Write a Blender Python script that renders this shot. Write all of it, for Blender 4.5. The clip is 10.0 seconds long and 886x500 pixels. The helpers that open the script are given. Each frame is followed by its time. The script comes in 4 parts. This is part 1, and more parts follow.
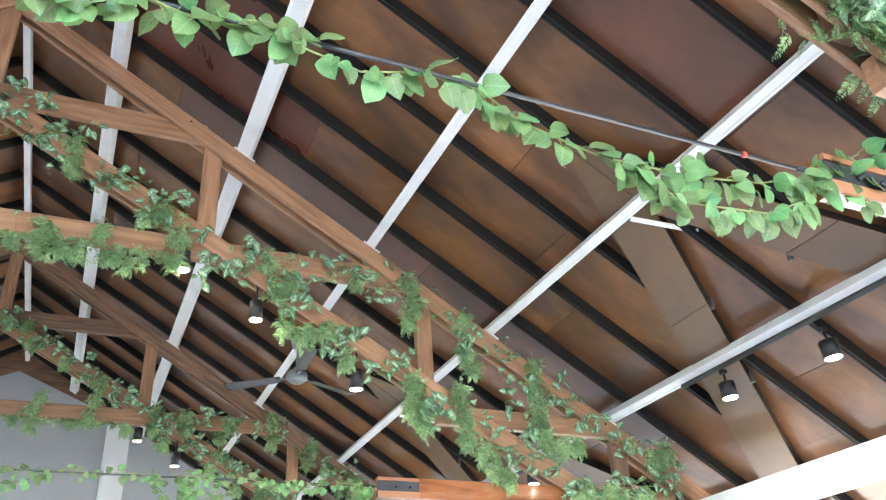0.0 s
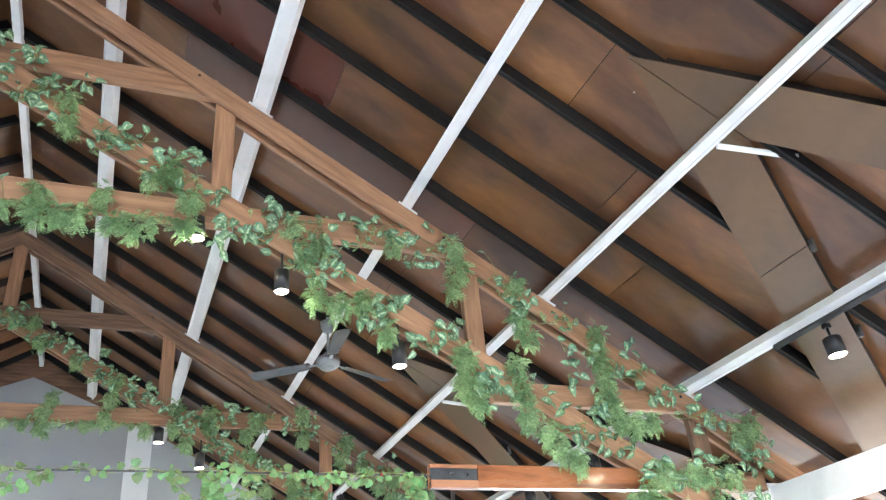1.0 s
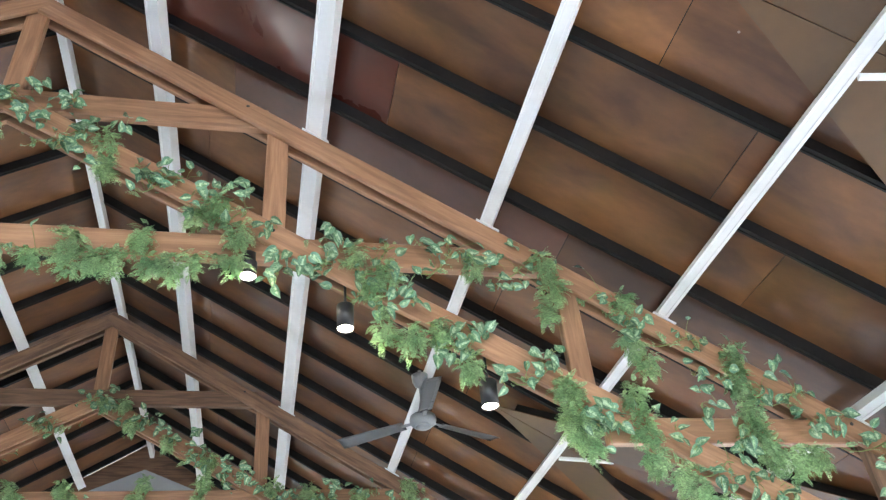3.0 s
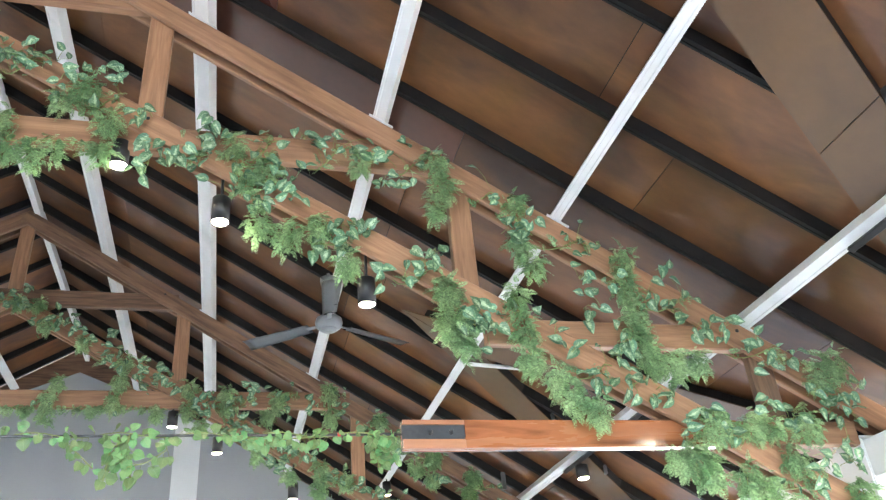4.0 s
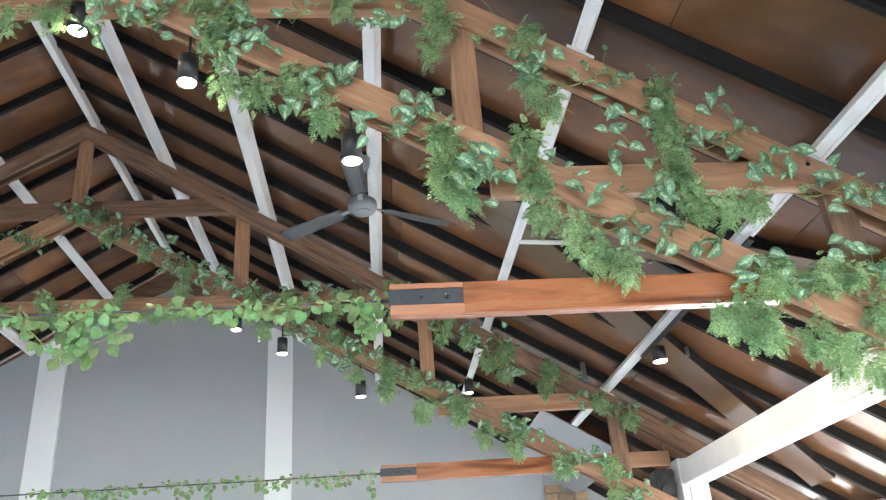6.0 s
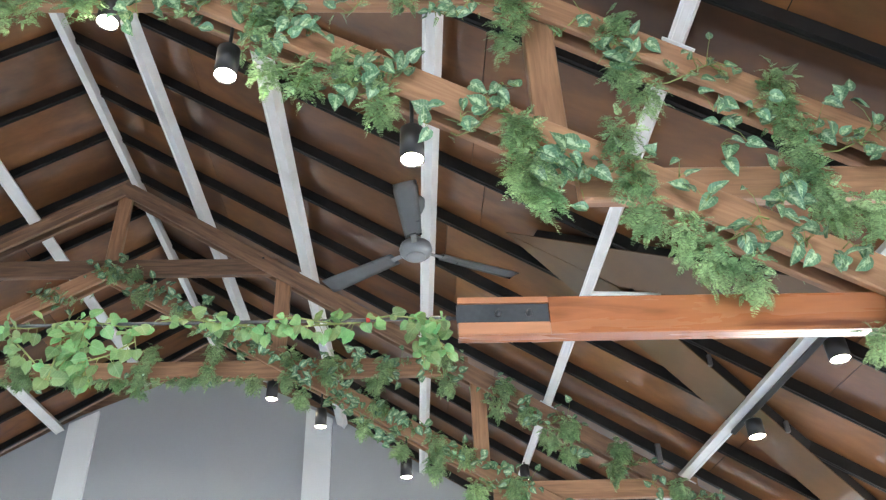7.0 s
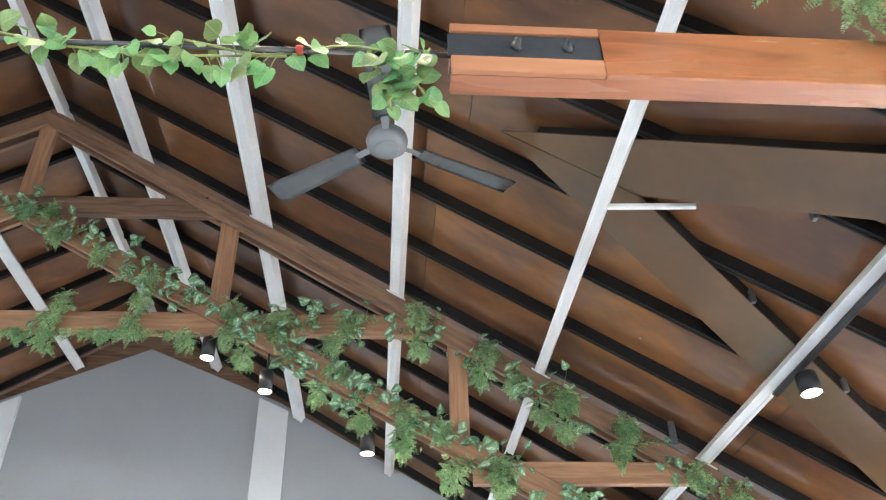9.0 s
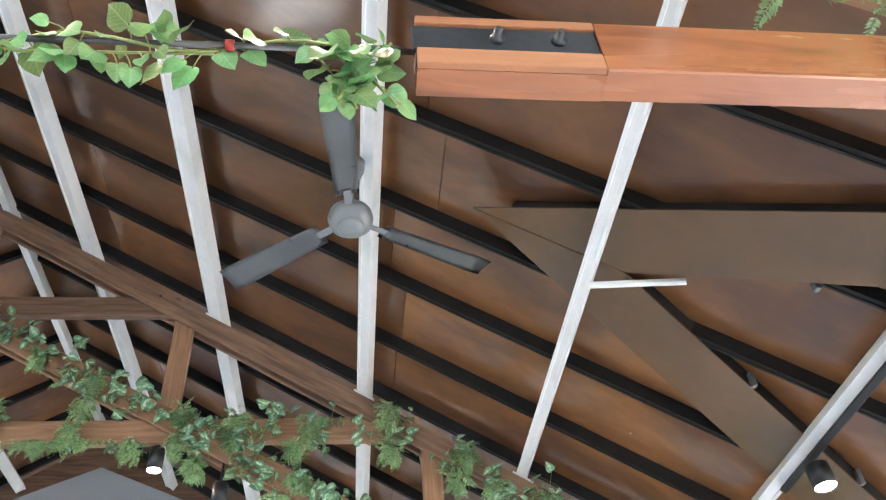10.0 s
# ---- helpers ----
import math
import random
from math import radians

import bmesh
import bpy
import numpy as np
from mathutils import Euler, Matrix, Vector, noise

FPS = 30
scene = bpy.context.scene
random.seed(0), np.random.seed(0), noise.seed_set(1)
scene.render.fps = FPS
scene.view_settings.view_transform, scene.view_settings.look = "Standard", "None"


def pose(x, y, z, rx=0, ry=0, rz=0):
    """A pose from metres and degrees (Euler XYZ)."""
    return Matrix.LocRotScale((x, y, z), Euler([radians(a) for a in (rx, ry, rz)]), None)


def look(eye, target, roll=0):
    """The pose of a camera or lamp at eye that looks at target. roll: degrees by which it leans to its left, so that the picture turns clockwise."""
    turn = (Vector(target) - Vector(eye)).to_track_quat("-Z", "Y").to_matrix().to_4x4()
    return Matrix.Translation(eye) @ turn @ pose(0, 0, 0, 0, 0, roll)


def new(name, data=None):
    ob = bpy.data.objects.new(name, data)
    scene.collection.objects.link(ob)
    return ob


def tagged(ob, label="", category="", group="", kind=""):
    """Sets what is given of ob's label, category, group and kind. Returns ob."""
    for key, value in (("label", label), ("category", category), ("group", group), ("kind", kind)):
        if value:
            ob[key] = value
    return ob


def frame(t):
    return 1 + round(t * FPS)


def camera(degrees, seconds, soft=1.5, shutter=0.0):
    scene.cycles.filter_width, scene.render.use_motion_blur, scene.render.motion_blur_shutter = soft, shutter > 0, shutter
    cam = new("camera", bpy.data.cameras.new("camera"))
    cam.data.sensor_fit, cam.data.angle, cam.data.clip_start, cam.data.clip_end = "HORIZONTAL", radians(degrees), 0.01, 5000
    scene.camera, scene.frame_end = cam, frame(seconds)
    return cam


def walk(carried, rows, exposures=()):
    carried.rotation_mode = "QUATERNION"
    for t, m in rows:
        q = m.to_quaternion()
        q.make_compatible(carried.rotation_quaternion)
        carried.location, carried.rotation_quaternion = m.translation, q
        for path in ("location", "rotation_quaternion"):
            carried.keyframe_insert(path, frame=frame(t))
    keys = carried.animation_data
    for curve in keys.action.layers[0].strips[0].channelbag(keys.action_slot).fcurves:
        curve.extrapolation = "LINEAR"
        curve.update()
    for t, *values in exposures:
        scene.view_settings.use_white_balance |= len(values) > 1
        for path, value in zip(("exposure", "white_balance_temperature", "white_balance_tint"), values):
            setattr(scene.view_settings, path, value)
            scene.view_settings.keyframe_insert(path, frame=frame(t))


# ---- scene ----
cam = camera(57.87, 10.0, soft=1.3)
PATH = [
    (0, (1.080, 0.136, 1.514), (1.836, 1.702, 2.502), -3.61),
    (0.5, (1.130, 0.493, 1.638), (1.887, 2.079, 2.593), -5.72),
    (1, (1.206, 0.944, 1.629), (1.924, 2.524, 2.623), -5.54),
    (1.5, (1.176, 1.282, 1.675), (1.830, 2.868, 2.702), -6.60),
    (2, (1.219, 1.483, 1.684), (1.694, 3.083, 2.785), -6.72),
    (2.2, (1.272, 1.519, 1.704), (1.685, 3.122, 2.826), -6.57),
    (3.3, (1.854, 1.755, 1.715), (2.279, 3.301, 2.910), -5.62),
    (3.5, (1.935, 1.772, 1.704), (2.372, 3.340, 2.866), -5.34),
    (4, (2.240, 1.775, 1.659), (2.724, 3.431, 2.672), -5.28),
    (4.5, (2.500, 1.771, 1.617), (2.998, 3.480, 2.529), -6.00),
    (5, (2.727, 1.897, 1.606), (3.143, 3.660, 2.455), -6.41),
    (5.5, (2.938, 1.985, 1.605), (3.236, 3.791, 2.412), -6.09),
    (6, (2.962, 2.328, 1.601), (3.138, 4.127, 2.457), -4.28),
    (6.2, (2.964, 2.479, 1.609), (3.084, 4.263, 2.505), -2.86),
    (7.3, (2.842, 3.257, 1.582), (2.921, 4.918, 2.692), -2.17),
    (7.5, (2.836, 3.378, 1.595), (2.936, 5.041, 2.702), -1.57),
    (8, (2.887, 3.722, 1.582), (3.009, 5.380, 2.693), -1.02),
    (8.5, (2.876, 4.042, 1.592), (3.003, 5.691, 2.717), -1.15),
    (9, (2.908, 4.372, 1.600), (3.051, 6.000, 2.753), -1.73),
    (9.5, (2.966, 4.634, 1.666), (3.128, 6.189, 2.912), -2.75),
    (10, (2.938, 4.726, 1.708), (3.150, 6.173, 3.071), -5.06),
]
walk(cam, [(t, look(eye, target, roll)) for t, eye, target, roll in PATH], [(0.0, 4.37), (2.0, 4.36), (3.5, 4.36), (4.5, 4.36), (6.0, 4.15), (8.5, 4.32), (10.0, 4.38)])

# ---- light and sky ----
SUN_UP, SUN_TURN = 52.0, 38.0          # degrees above the horizon, clockwise from north (+y)
world = bpy.data.worlds.new("world")
scene.world = world
world.use_nodes = True
_wn = world.node_tree
_sky = _wn.nodes.new("ShaderNodeTexSky")
_sky.sky_type, _sky.sun_disc = "NISHITA", False
_sky.sun_elevation, _sky.sun_rotation = radians(SUN_UP), radians(SUN_TURN)
_wn.nodes["Background"].inputs["Strength"].default_value = 0.14
_wn.links.new(_sky.outputs[0], _wn.nodes["Background"].inputs["Color"])
sun = new("sun", bpy.data.lights.new("sun", "SUN"))
sun.data.energy, sun.data.angle, sun.data.color = 4.4, radians(0.6), (1.0, 0.96, 0.9)
_s = (math.sin(radians(SUN_TURN)) * math.cos(radians(SUN_UP)), math.cos(radians(SUN_TURN)) * math.cos(radians(SUN_UP)), math.sin(radians(SUN_UP)))
sun.matrix_world = look((20 * _s[0], 20 * _s[1], 20 * _s[2]), (0, 0, 0))

# ---- plan, in metres: x across, y along the ridge, z up ----
RIDGE, FALL = 6.600, 0.618               # top of the upper chords at the ridge, and its fall per metre
LOW_TOP, LOW_FALL = 5.645, 0.568        # the same for the lower chords
ANGLE = math.atan(FALL)
SN, CS = math.sin(ANGLE), math.cos(ANGLE)
TRUSS_Y = (1.418, 5.408, 9.408)         # front faces of the trusses
PURLINS = ((0.925, 0.105), (1.965, 0.115), (3.010, 0.078), (4.025, 0.066), (5.080, 0.070), (6.20, 0.07))   # lower edge down the slope, width
RIDGE_X = 0.095                         # the ridge line; heights are given from x = 0 along the right slope
RAFTER_Y = [8.86 + 0.608 * k for k in range(-23, 8)]
GABLE_Y, BACK_Y = 13.27, -5.0
EAVE_X = 5.63
N_PURLIN, N_RAFTER = 0.085, 0.167       # heights over the chord tops, square to the slope


def roof(x, y, n, side=1):
    """A point over the slope: x from the ridge along the chord tops, n square to them."""
    return Vector((across(x + n * SN, side), y, RIDGE - FALL * x + n * CS))


def across(x, side):
    """x on the right of the ridge, or its mirror place on the left."""
    return x if side == 1 else 2 * RIDGE_X - x


# ---- materials ----
def mat(name, base, rough=0.6, metal=0.0, second=None, scale=6.0, stretch=(1, 1, 1), fine=60.0, fine_amount=0.25, bump=0.15,
        island=0.0, per_object=0.0, spec=0.5, coat=0.0, detail=6.0, rough_var=0.12, emit=None, mix=(0.35, 0.65), translucent=0.0, coat_rough=0.1, hue=0.0, rib=0.0, specks=0.0):
    """A two-scale noise surface in object space."""
    m = bpy.data.materials.new(name)
    m.use_nodes = True
    nt = m.node_tree
    N, L = nt.nodes, nt.links
    b = N["Principled BSDF"]
    tc = N.new("ShaderNodeTexCoord")
    mp = N.new("ShaderNodeMapping")
    mp.inputs["Scale"].default_value = stretch
    L.new(tc.outputs["Object"], mp.inputs["Vector"])
    vec = mp.outputs["Vector"]
    if per_object:
        oi = N.new("ShaderNodeObjectInfo")
        sc = N.new("ShaderNodeVectorMath")
        sc.operation = "SCALE"
        sc.inputs["Scale"].default_value = 37.0
        cb = N.new("ShaderNodeCombineXYZ")
        for k in range(3):
            L.new(oi.outputs["Random"], cb.inputs[k])
        L.new(cb.outputs[0], sc.inputs[0])
        ad = N.new("ShaderNodeVectorMath")
        L.new(vec, ad.inputs[0]), L.new(sc.outputs[0], ad.inputs[1])
        vec = ad.outputs[0]
    big = N.new("ShaderNodeTexNoise")
    big.inputs["Scale"].default_value, big.inputs["Detail"].default_value = scale, detail
    big.inputs["Distortion"].default_value = 0.6
    L.new(vec, big.inputs["Vector"])
    ramp = N.new("ShaderNodeValToRGB")
    second = second or [c * 0.72 for c in base]
    ramp.color_ramp.elements[0].position, ramp.color_ramp.elements[1].position = mix
    ramp.color_ramp.elements[0].color, ramp.color_ramp.elements[1].color = (*second, 1), (*base, 1)
    L.new(big.outputs["Fac"], ramp.inputs["Fac"])
    sm = N.new("ShaderNodeTexNoise")
    sm.inputs["Scale"].default_value, sm.inputs["Detail"].default_value = fine, 4.0
    L.new(vec, sm.inputs["Vector"])
    mr = N.new("ShaderNodeMapRange")
    mr.inputs["To Min"].default_value, mr.inputs["To Max"].default_value = 1 - fine_amount, 1 + fine_amount
    L.new(sm.outputs["Fac"], mr.inputs["Value"])
    fac = mr.outputs[0]
    for amount, source in ((island, "Geometry"), (per_object, "Object")):
        if amount:
            g = N.new("ShaderNodeNewGeometry" if source == "Geometry" else "ShaderNodeObjectInfo")
            r = N.new("ShaderNodeMapRange")
            r.inputs["To Min"].default_value, r.inputs["To Max"].default_value = 1 - amount, 1 + amount
            L.new(g.outputs["Random Per Island" if source == "Geometry" else "Random"], r.inputs["Value"])
            mu = N.new("ShaderNodeMath")
            mu.operation = "MULTIPLY"
            L.new(fac, mu.inputs[0]), L.new(r.outputs[0], mu.inputs[1])
            fac = mu.outputs[0]
    vm = N.new("ShaderNodeVectorMath")
    vm.operation = "SCALE"
    L.new(ramp.outputs["Color"], vm.inputs[0]), L.new(fac, vm.inputs["Scale"])
    colour = vm.outputs[0]
    if hue:
        oi2 = N.new("ShaderNodeObjectInfo")
        hr = N.new("ShaderNodeMapRange")
        hr.inputs["To Min"].default_value, hr.inputs["To Max"].default_value = 0.5 - hue, 0.5 + hue * 0.5
        L.new(oi2.outputs["Random"], hr.inputs["Value"])
        hs = N.new("ShaderNodeHueSaturation")
        L.new(hr.outputs[0], hs.inputs["Hue"]), L.new(colour, hs.inputs["Color"])
        colour = hs.outputs[0]
    if rib:
        # pale midrib and side veins of a leaf that lies along x
        sep = N.new("ShaderNodeSeparateXYZ")
        L.new(tc.outputs["Object"], sep.inputs[0])
        ab = N.new("ShaderNodeMath")
        ab.operation = "ABSOLUTE"
        L.new(sep.outputs["Y"], ab.inputs[0])
        slant = N.new("ShaderNodeMath")
        slant.operation, slant.inputs[1].default_value = "MULTIPLY_ADD", -0.8
        L.new(ab.outputs[0], slant.inputs[0]), L.new(sep.outputs["X"], slant.inputs[2])
        wv = N.new("ShaderNodeMath")
        wv.operation, wv.inputs[1].default_value = "MULTIPLY", 560.0
        L.new(slant.outputs[0], wv.inputs[0])
        sn = N.new("ShaderNodeMath")
        sn.operation = "SINE"
        L.new(wv.outputs[0], sn.inputs[0])
        vr = N.new("ShaderNodeMapRange")
        vr.inputs["From Min"].default_value, vr.inputs["From Max"].default_value = 0.75, 1.0
        vr.inputs["To Max"].default_value = rib * 0.6
        L.new(sn.outputs[0], vr.inputs["Value"])
        mid = N.new("ShaderNodeMapRange")
        mid.inputs["From Min"].default_value, mid.inputs["From Max"].default_value = 0.0025, 0.0
        mid.inputs["To Max"].default_value = rib
        L.new(ab.outputs[0], mid.inputs["Value"])
        mxv = N.new("ShaderNodeMath")
        mxv.operation = "MAXIMUM"
        L.new(vr.outputs[0], mxv.inputs[0]), L.new(mid.outputs[0], mxv.inputs[1])
        mixc = N.new("ShaderNodeMixRGB")
        mixc.inputs["Color2"].default_value = (0.55, 0.68, 0.42, 1)
        L.new(mxv.outputs[0], mixc.inputs["Fac"]), L.new(colour, mixc.inputs["Color1"])
        colour = mixc.outputs[0]
    if specks:
        # scattered pale nail heads and paint flecks
        vo = N.new("ShaderNodeTexVoronoi")
        vo.inputs["Scale"].default_value = 2.6
        L.new(tc.outputs["Object"], vo.inputs["Vector"])
        near = N.new("ShaderNodeMapRange")
        near.inputs["From Min"].default_value, near.inputs["From Max"].default_value = 0.022, 0.014
        L.new(vo.outputs["Distance"], near.inputs["Value"])
        some = N.new("ShaderNodeMapRange")
        some.inputs["From Min"].default_value, some.inputs["From Max"].default_value = 0.25, 0.9
        sx = N.new("ShaderNodeSeparateXYZ")
        L.new(vo.outputs["Color"], sx.inputs[0]), L.new(sx.outputs["X"], some.inputs["Value"])
        both = N.new("ShaderNodeMath")
        both.operation = "MULTIPLY"
        L.new(near.outputs[0], both.inputs[0]), L.new(some.outputs[0], both.inputs[1])
        fleck = N.new("ShaderNodeMixRGB")
        fleck.inputs["Color2"].default_value = (specks, specks * 0.93, specks * 0.85, 1)
        L.new(both.outputs[0], fleck.inputs["Fac"]), L.new(colour, fleck.inputs["Color1"])
        colour = fleck.outputs[0]
    L.new(colour, b.inputs["Base Color"])
    rr = N.new("ShaderNodeMapRange")
    rr.inputs["To Min"].default_value, rr.inputs["To Max"].default_value = max(rough - rough_var, 0.05), min(rough + rough_var, 1)
    L.new(big.outputs["Fac"], rr.inputs["Value"]), L.new(rr.outputs[0], b.inputs["Roughness"])
    b.inputs["Metallic"].default_value, b.inputs["Specular IOR Level"].default_value, b.inputs["Coat Weight"].default_value = metal, spec, coat
    b.inputs["Coat Roughness"].default_value = coat_rough
    if bump:
        bp = N.new("ShaderNodeBump")
        bp.inputs["Strength"].default_value, bp.inputs["Distance"].default_value = bump, 0.004
        L.new(sm.outputs["Fac"], bp.inputs["Height"]), L.new(bp.outputs[0], b.inputs["Normal"])
    if emit:
        b.inputs["Emission Color"].default_value, b.inputs["Emission Strength"].default_value = (*emit[0], 1), emit[1]
    if translucent:
        b.inputs["Transmission Weight"].default_value = 0.0
        tr = N.new("ShaderNodeBsdfTranslucent")
        L.new(colour, tr.inputs["Color"])
        mx = N.new("ShaderNodeMixShader")
        mx.inputs[0].default_value = translucent
        out = N["Material Output"]
        L.new(b.outputs[0], mx.inputs[1]), L.new(tr.outputs[0], mx.inputs[2]), L.new(mx.outputs[0], out.inputs["Surface"])
    return m


GRAIN = (1.3, 16, 16)
M_TIMBER = mat("oiled_timber", (0.37, 0.205, 0.115), 0.5, second=(0.235, 0.120, 0.066), scale=1.6, stretch=GRAIN, fine=7, fine_amount=0.22, per_object=0.12, bump=0.3)
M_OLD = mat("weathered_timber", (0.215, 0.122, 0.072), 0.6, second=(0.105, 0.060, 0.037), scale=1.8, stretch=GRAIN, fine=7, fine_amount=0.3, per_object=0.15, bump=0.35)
M_BEAM = mat("polished_timber", (0.31, 0.112, 0.046), 0.26, second=(0.125, 0.037, 0.016), scale=1.4, stretch=(1.0, 8, 8), fine=9, fine_amount=0.18, per_object=0.05, bump=0.12, coat=0.5, mix=(0.38, 0.50))
M_CHEEK = mat("sanded_reddish_timber", (0.40, 0.178, 0.088), 0.4, second=(0.30, 0.120, 0.058), scale=1.6, stretch=(1.3, 12, 12), fine=7, fine_amount=0.15, bump=0.15)
M_PLY = mat("plywood", (0.178, 0.077, 0.027), 0.42, second=(0.082, 0.034, 0.015), scale=1.9, stretch=(0.7, 1.5, 0.7), fine=13, fine_amount=0.24, island=0.28, mix=(0.36, 0.62), bump=0.06, rough_var=0.10, spec=0.4, coat=0.85, coat_rough=0.11, specks=0.45)
M_PLY_BOARD = mat("plywood_strip", (0.120, 0.064, 0.026), 0.34, second=(0.085, 0.047, 0.021), scale=1.6, fine=14, fine_amount=0.16, per_object=0.08, bump=0.05, rough_var=0.10, coat=0.7, coat_rough=0.12)
M_PLY_RED = mat("red_plywood", (0.12, 0.030, 0.014), 0.3, second=(0.075, 0.02, 0.014), scale=1.4, fine=14, fine_amount=0.15, island=0.15, bump=0.05, coat=0.4)
M_PLY_DARK = mat("dark_plywood", (0.135, 0.052, 0.028), 0.34, second=(0.085, 0.034, 0.02), scale=1.4, fine=12, fine_amount=0.18, island=0.1, bump=0.05, coat=0.7, coat_rough=0.14)
M_RAFTER = mat("black_steel_rafter", (0.008, 0.0078, 0.0078), 0.5, second=(0.014, 0.013, 0.012), scale=3, fine=40, bump=0.08, spec=0.25)
M_WHITE = mat("white_painted_steel", (0.74, 0.75, 0.75), 0.45, second=(0.63, 0.64, 0.63), mix=(0.3, 0.5), scale=2.2, stretch=(1, 1, 1), fine=25, fine_amount=0.04, bump=0.05)
M_WALL = mat("grey_wall_paint", (0.375, 0.395, 0.41), 0.75, second=(0.35, 0.37, 0.385), scale=0.7, fine=60, fine_amount=0.04, bump=0.08)
M_COLUMN = mat("pale_wall_paint", (0.74, 0.77, 0.78), 0.7, second=(0.69, 0.72, 0.73), scale=0.8, fine=60, fine_amount=0.04, bump=0.08)
M_BLACK = mat("black_powder_coat", (0.014, 0.014, 0.015), 0.45, scale=5, fine=90, fine_amount=0.1, bump=0.05)
M_PLATE = mat("dark_steel_plate", (0.05, 0.052, 0.056), 0.45, metal=0.4, scale=8, fine=60, bump=0.15)
M_FAN = mat("grey_fan_enamel", (0.19, 0.205, 0.215), 0.3, second=(0.165, 0.175, 0.185), scale=3, fine=50, fine_amount=0.05, bump=0.0)
M_ROD = mat("steel_cable", (0.09, 0.09, 0.095), 0.4, metal=0.7, scale=20, fine=120, bump=0.1)
M_GALV = mat("galvanised_steel", (0.22, 0.225, 0.23), 0.5, metal=0.8, scale=12, fine=60, bump=0.1)
M_LENS = mat("lamp_lens", (0.9, 0.85, 0.75), 0.4, bump=0, emit=((1.0, 0.84, 0.62), 30.0))
M_STEM = mat("vine_stem", (0.26, 0.30, 0.10), 0.6, scale=20, fine=80, bump=0.1)
M_FERN = mat("fern_leaf", (0.42, 0.58, 0.30), 0.6, second=(0.20, 0.35, 0.17), scale=7, fine=40, fine_amount=0.25, island=0.4, bump=0, translucent=0.35)
M_VINE = mat("vine_leaf", (0.205, 0.35, 0.135), 0.45, second=(0.095, 0.22, 0.082), scale=9, fine=60, fine_amount=0.2, per_object=0.35, bump=0.05, translucent=0.35, hue=0.05, rib=0.2)
M_IVY = mat("ivy_leaf", (0.125, 0.25, 0.145), 0.35, second=(0.06, 0.145, 0.085), scale=25, fine=80, fine_amount=0.2, per_object=0.3, bump=0.05, translucent=0.15, hue=0.03, rib=0.45)
M_IVY_PALE = mat("ivy_leaf_centre", (0.36, 0.50, 0.31), 0.4, second=(0.075, 0.19, 0.085), scale=70, fine=120, per_object=0.2, bump=0, translucent=0.15, mix=(0.44, 0.56), rib=0.5)
M_FLOOR = mat("floor_tiles", (0.66, 0.65, 0.64), 0.3, second=(0.58, 0.57, 0.56), scale=0.8, fine=30, fine_amount=0.06, bump=0.05)
M_GROUND = mat("pale_paving", (0.31, 0.30, 0.275), 0.85, second=(0.25, 0.24, 0.22), scale=0.3, fine=8, fine_amount=0.1, bump=0.1)
M_STONE = mat("tan_stone", (0.48, 0.36, 0.23), 0.8, second=(0.36, 0.26, 0.16), scale=6, fine=40, fine_amount=0.2, per_object=0.2, bump=0.3)
M_RED = mat("red_tape", (0.6, 0.06, 0.04), 0.5, bump=0)


# ---- mesh tools ----
def link(name, bm, material, parent=None, matrix=None, label=""):
    me = bpy.data.meshes.new(name)
    bm.to_mesh(me)
    bm.free()
    for m in material if isinstance(material, (list, tuple)) else (material,):
        me.materials.append(m)
    ob = new(name, me)
    if matrix is not None:
        ob.matrix_basis = matrix
    if parent is not None:
        ob.parent = parent
    if label:
        ob["label"] = label
    return ob


def part(name, bm, material, parent, label="", matrix=None):
    return link(name, bm, material, parent, matrix, label)


def thing(name, label, category, at=(0, 0, 0), group="", kind=""):
    ob = new(name)
    ob.location = at
    ob.empty_display_size = 0.1
    return tagged(ob, label, category, group, kind)


def bar(length, depth, width, chamfer=0.006, wobble=0.0, step=0.35, seed=0):
    """A bar along +x from the origin, centred in y (width) and z (depth), with chamfered long edges."""
    rnd = random.Random(seed)
    bm = bmesh.new()
    a, b, c = width / 2, depth / 2, chamfer
    sec = [(-a + c, -b), (a - c, -b), (a, -b + c), (a, b - c), (a - c, b), (-a + c, b), (-a, b - c), (-a, -b + c)]
    n = max(2, int(length / step) + 1) if wobble else 2
    rings = []
    for i in range(n):
        x, dy, dz = length * i / (n - 1), rnd.uniform(-wobble, wobble), rnd.uniform(-wobble, wobble)
        rings.append([bm.verts.new((x, y + dy, z + dz)) for y, z in sec])
    for r, s in zip(rings, rings[1:]):
        for k in range(8):
            bm.faces.new((r[k], s[k], s[(k + 1) % 8], r[(k + 1) % 8]))
    bm.faces.new(rings[0]), bm.faces.new(rings[-1][::-1])
    bmesh.ops.recalc_face_normals(bm, faces=bm.faces)
    return bm


def along(p, q, up=(0, 0, 1)):
    """The matrix that lays a bar from p to q, its z as near to up as can be."""
    p, q = Vector(p), Vector(q)
    x = (q - p).normalized()
    y = Vector(up).cross(x).normalized()
    z = x.cross(y)
    m = Matrix((x, y, z)).transposed().to_4x4()
    m.translation = p
    return m


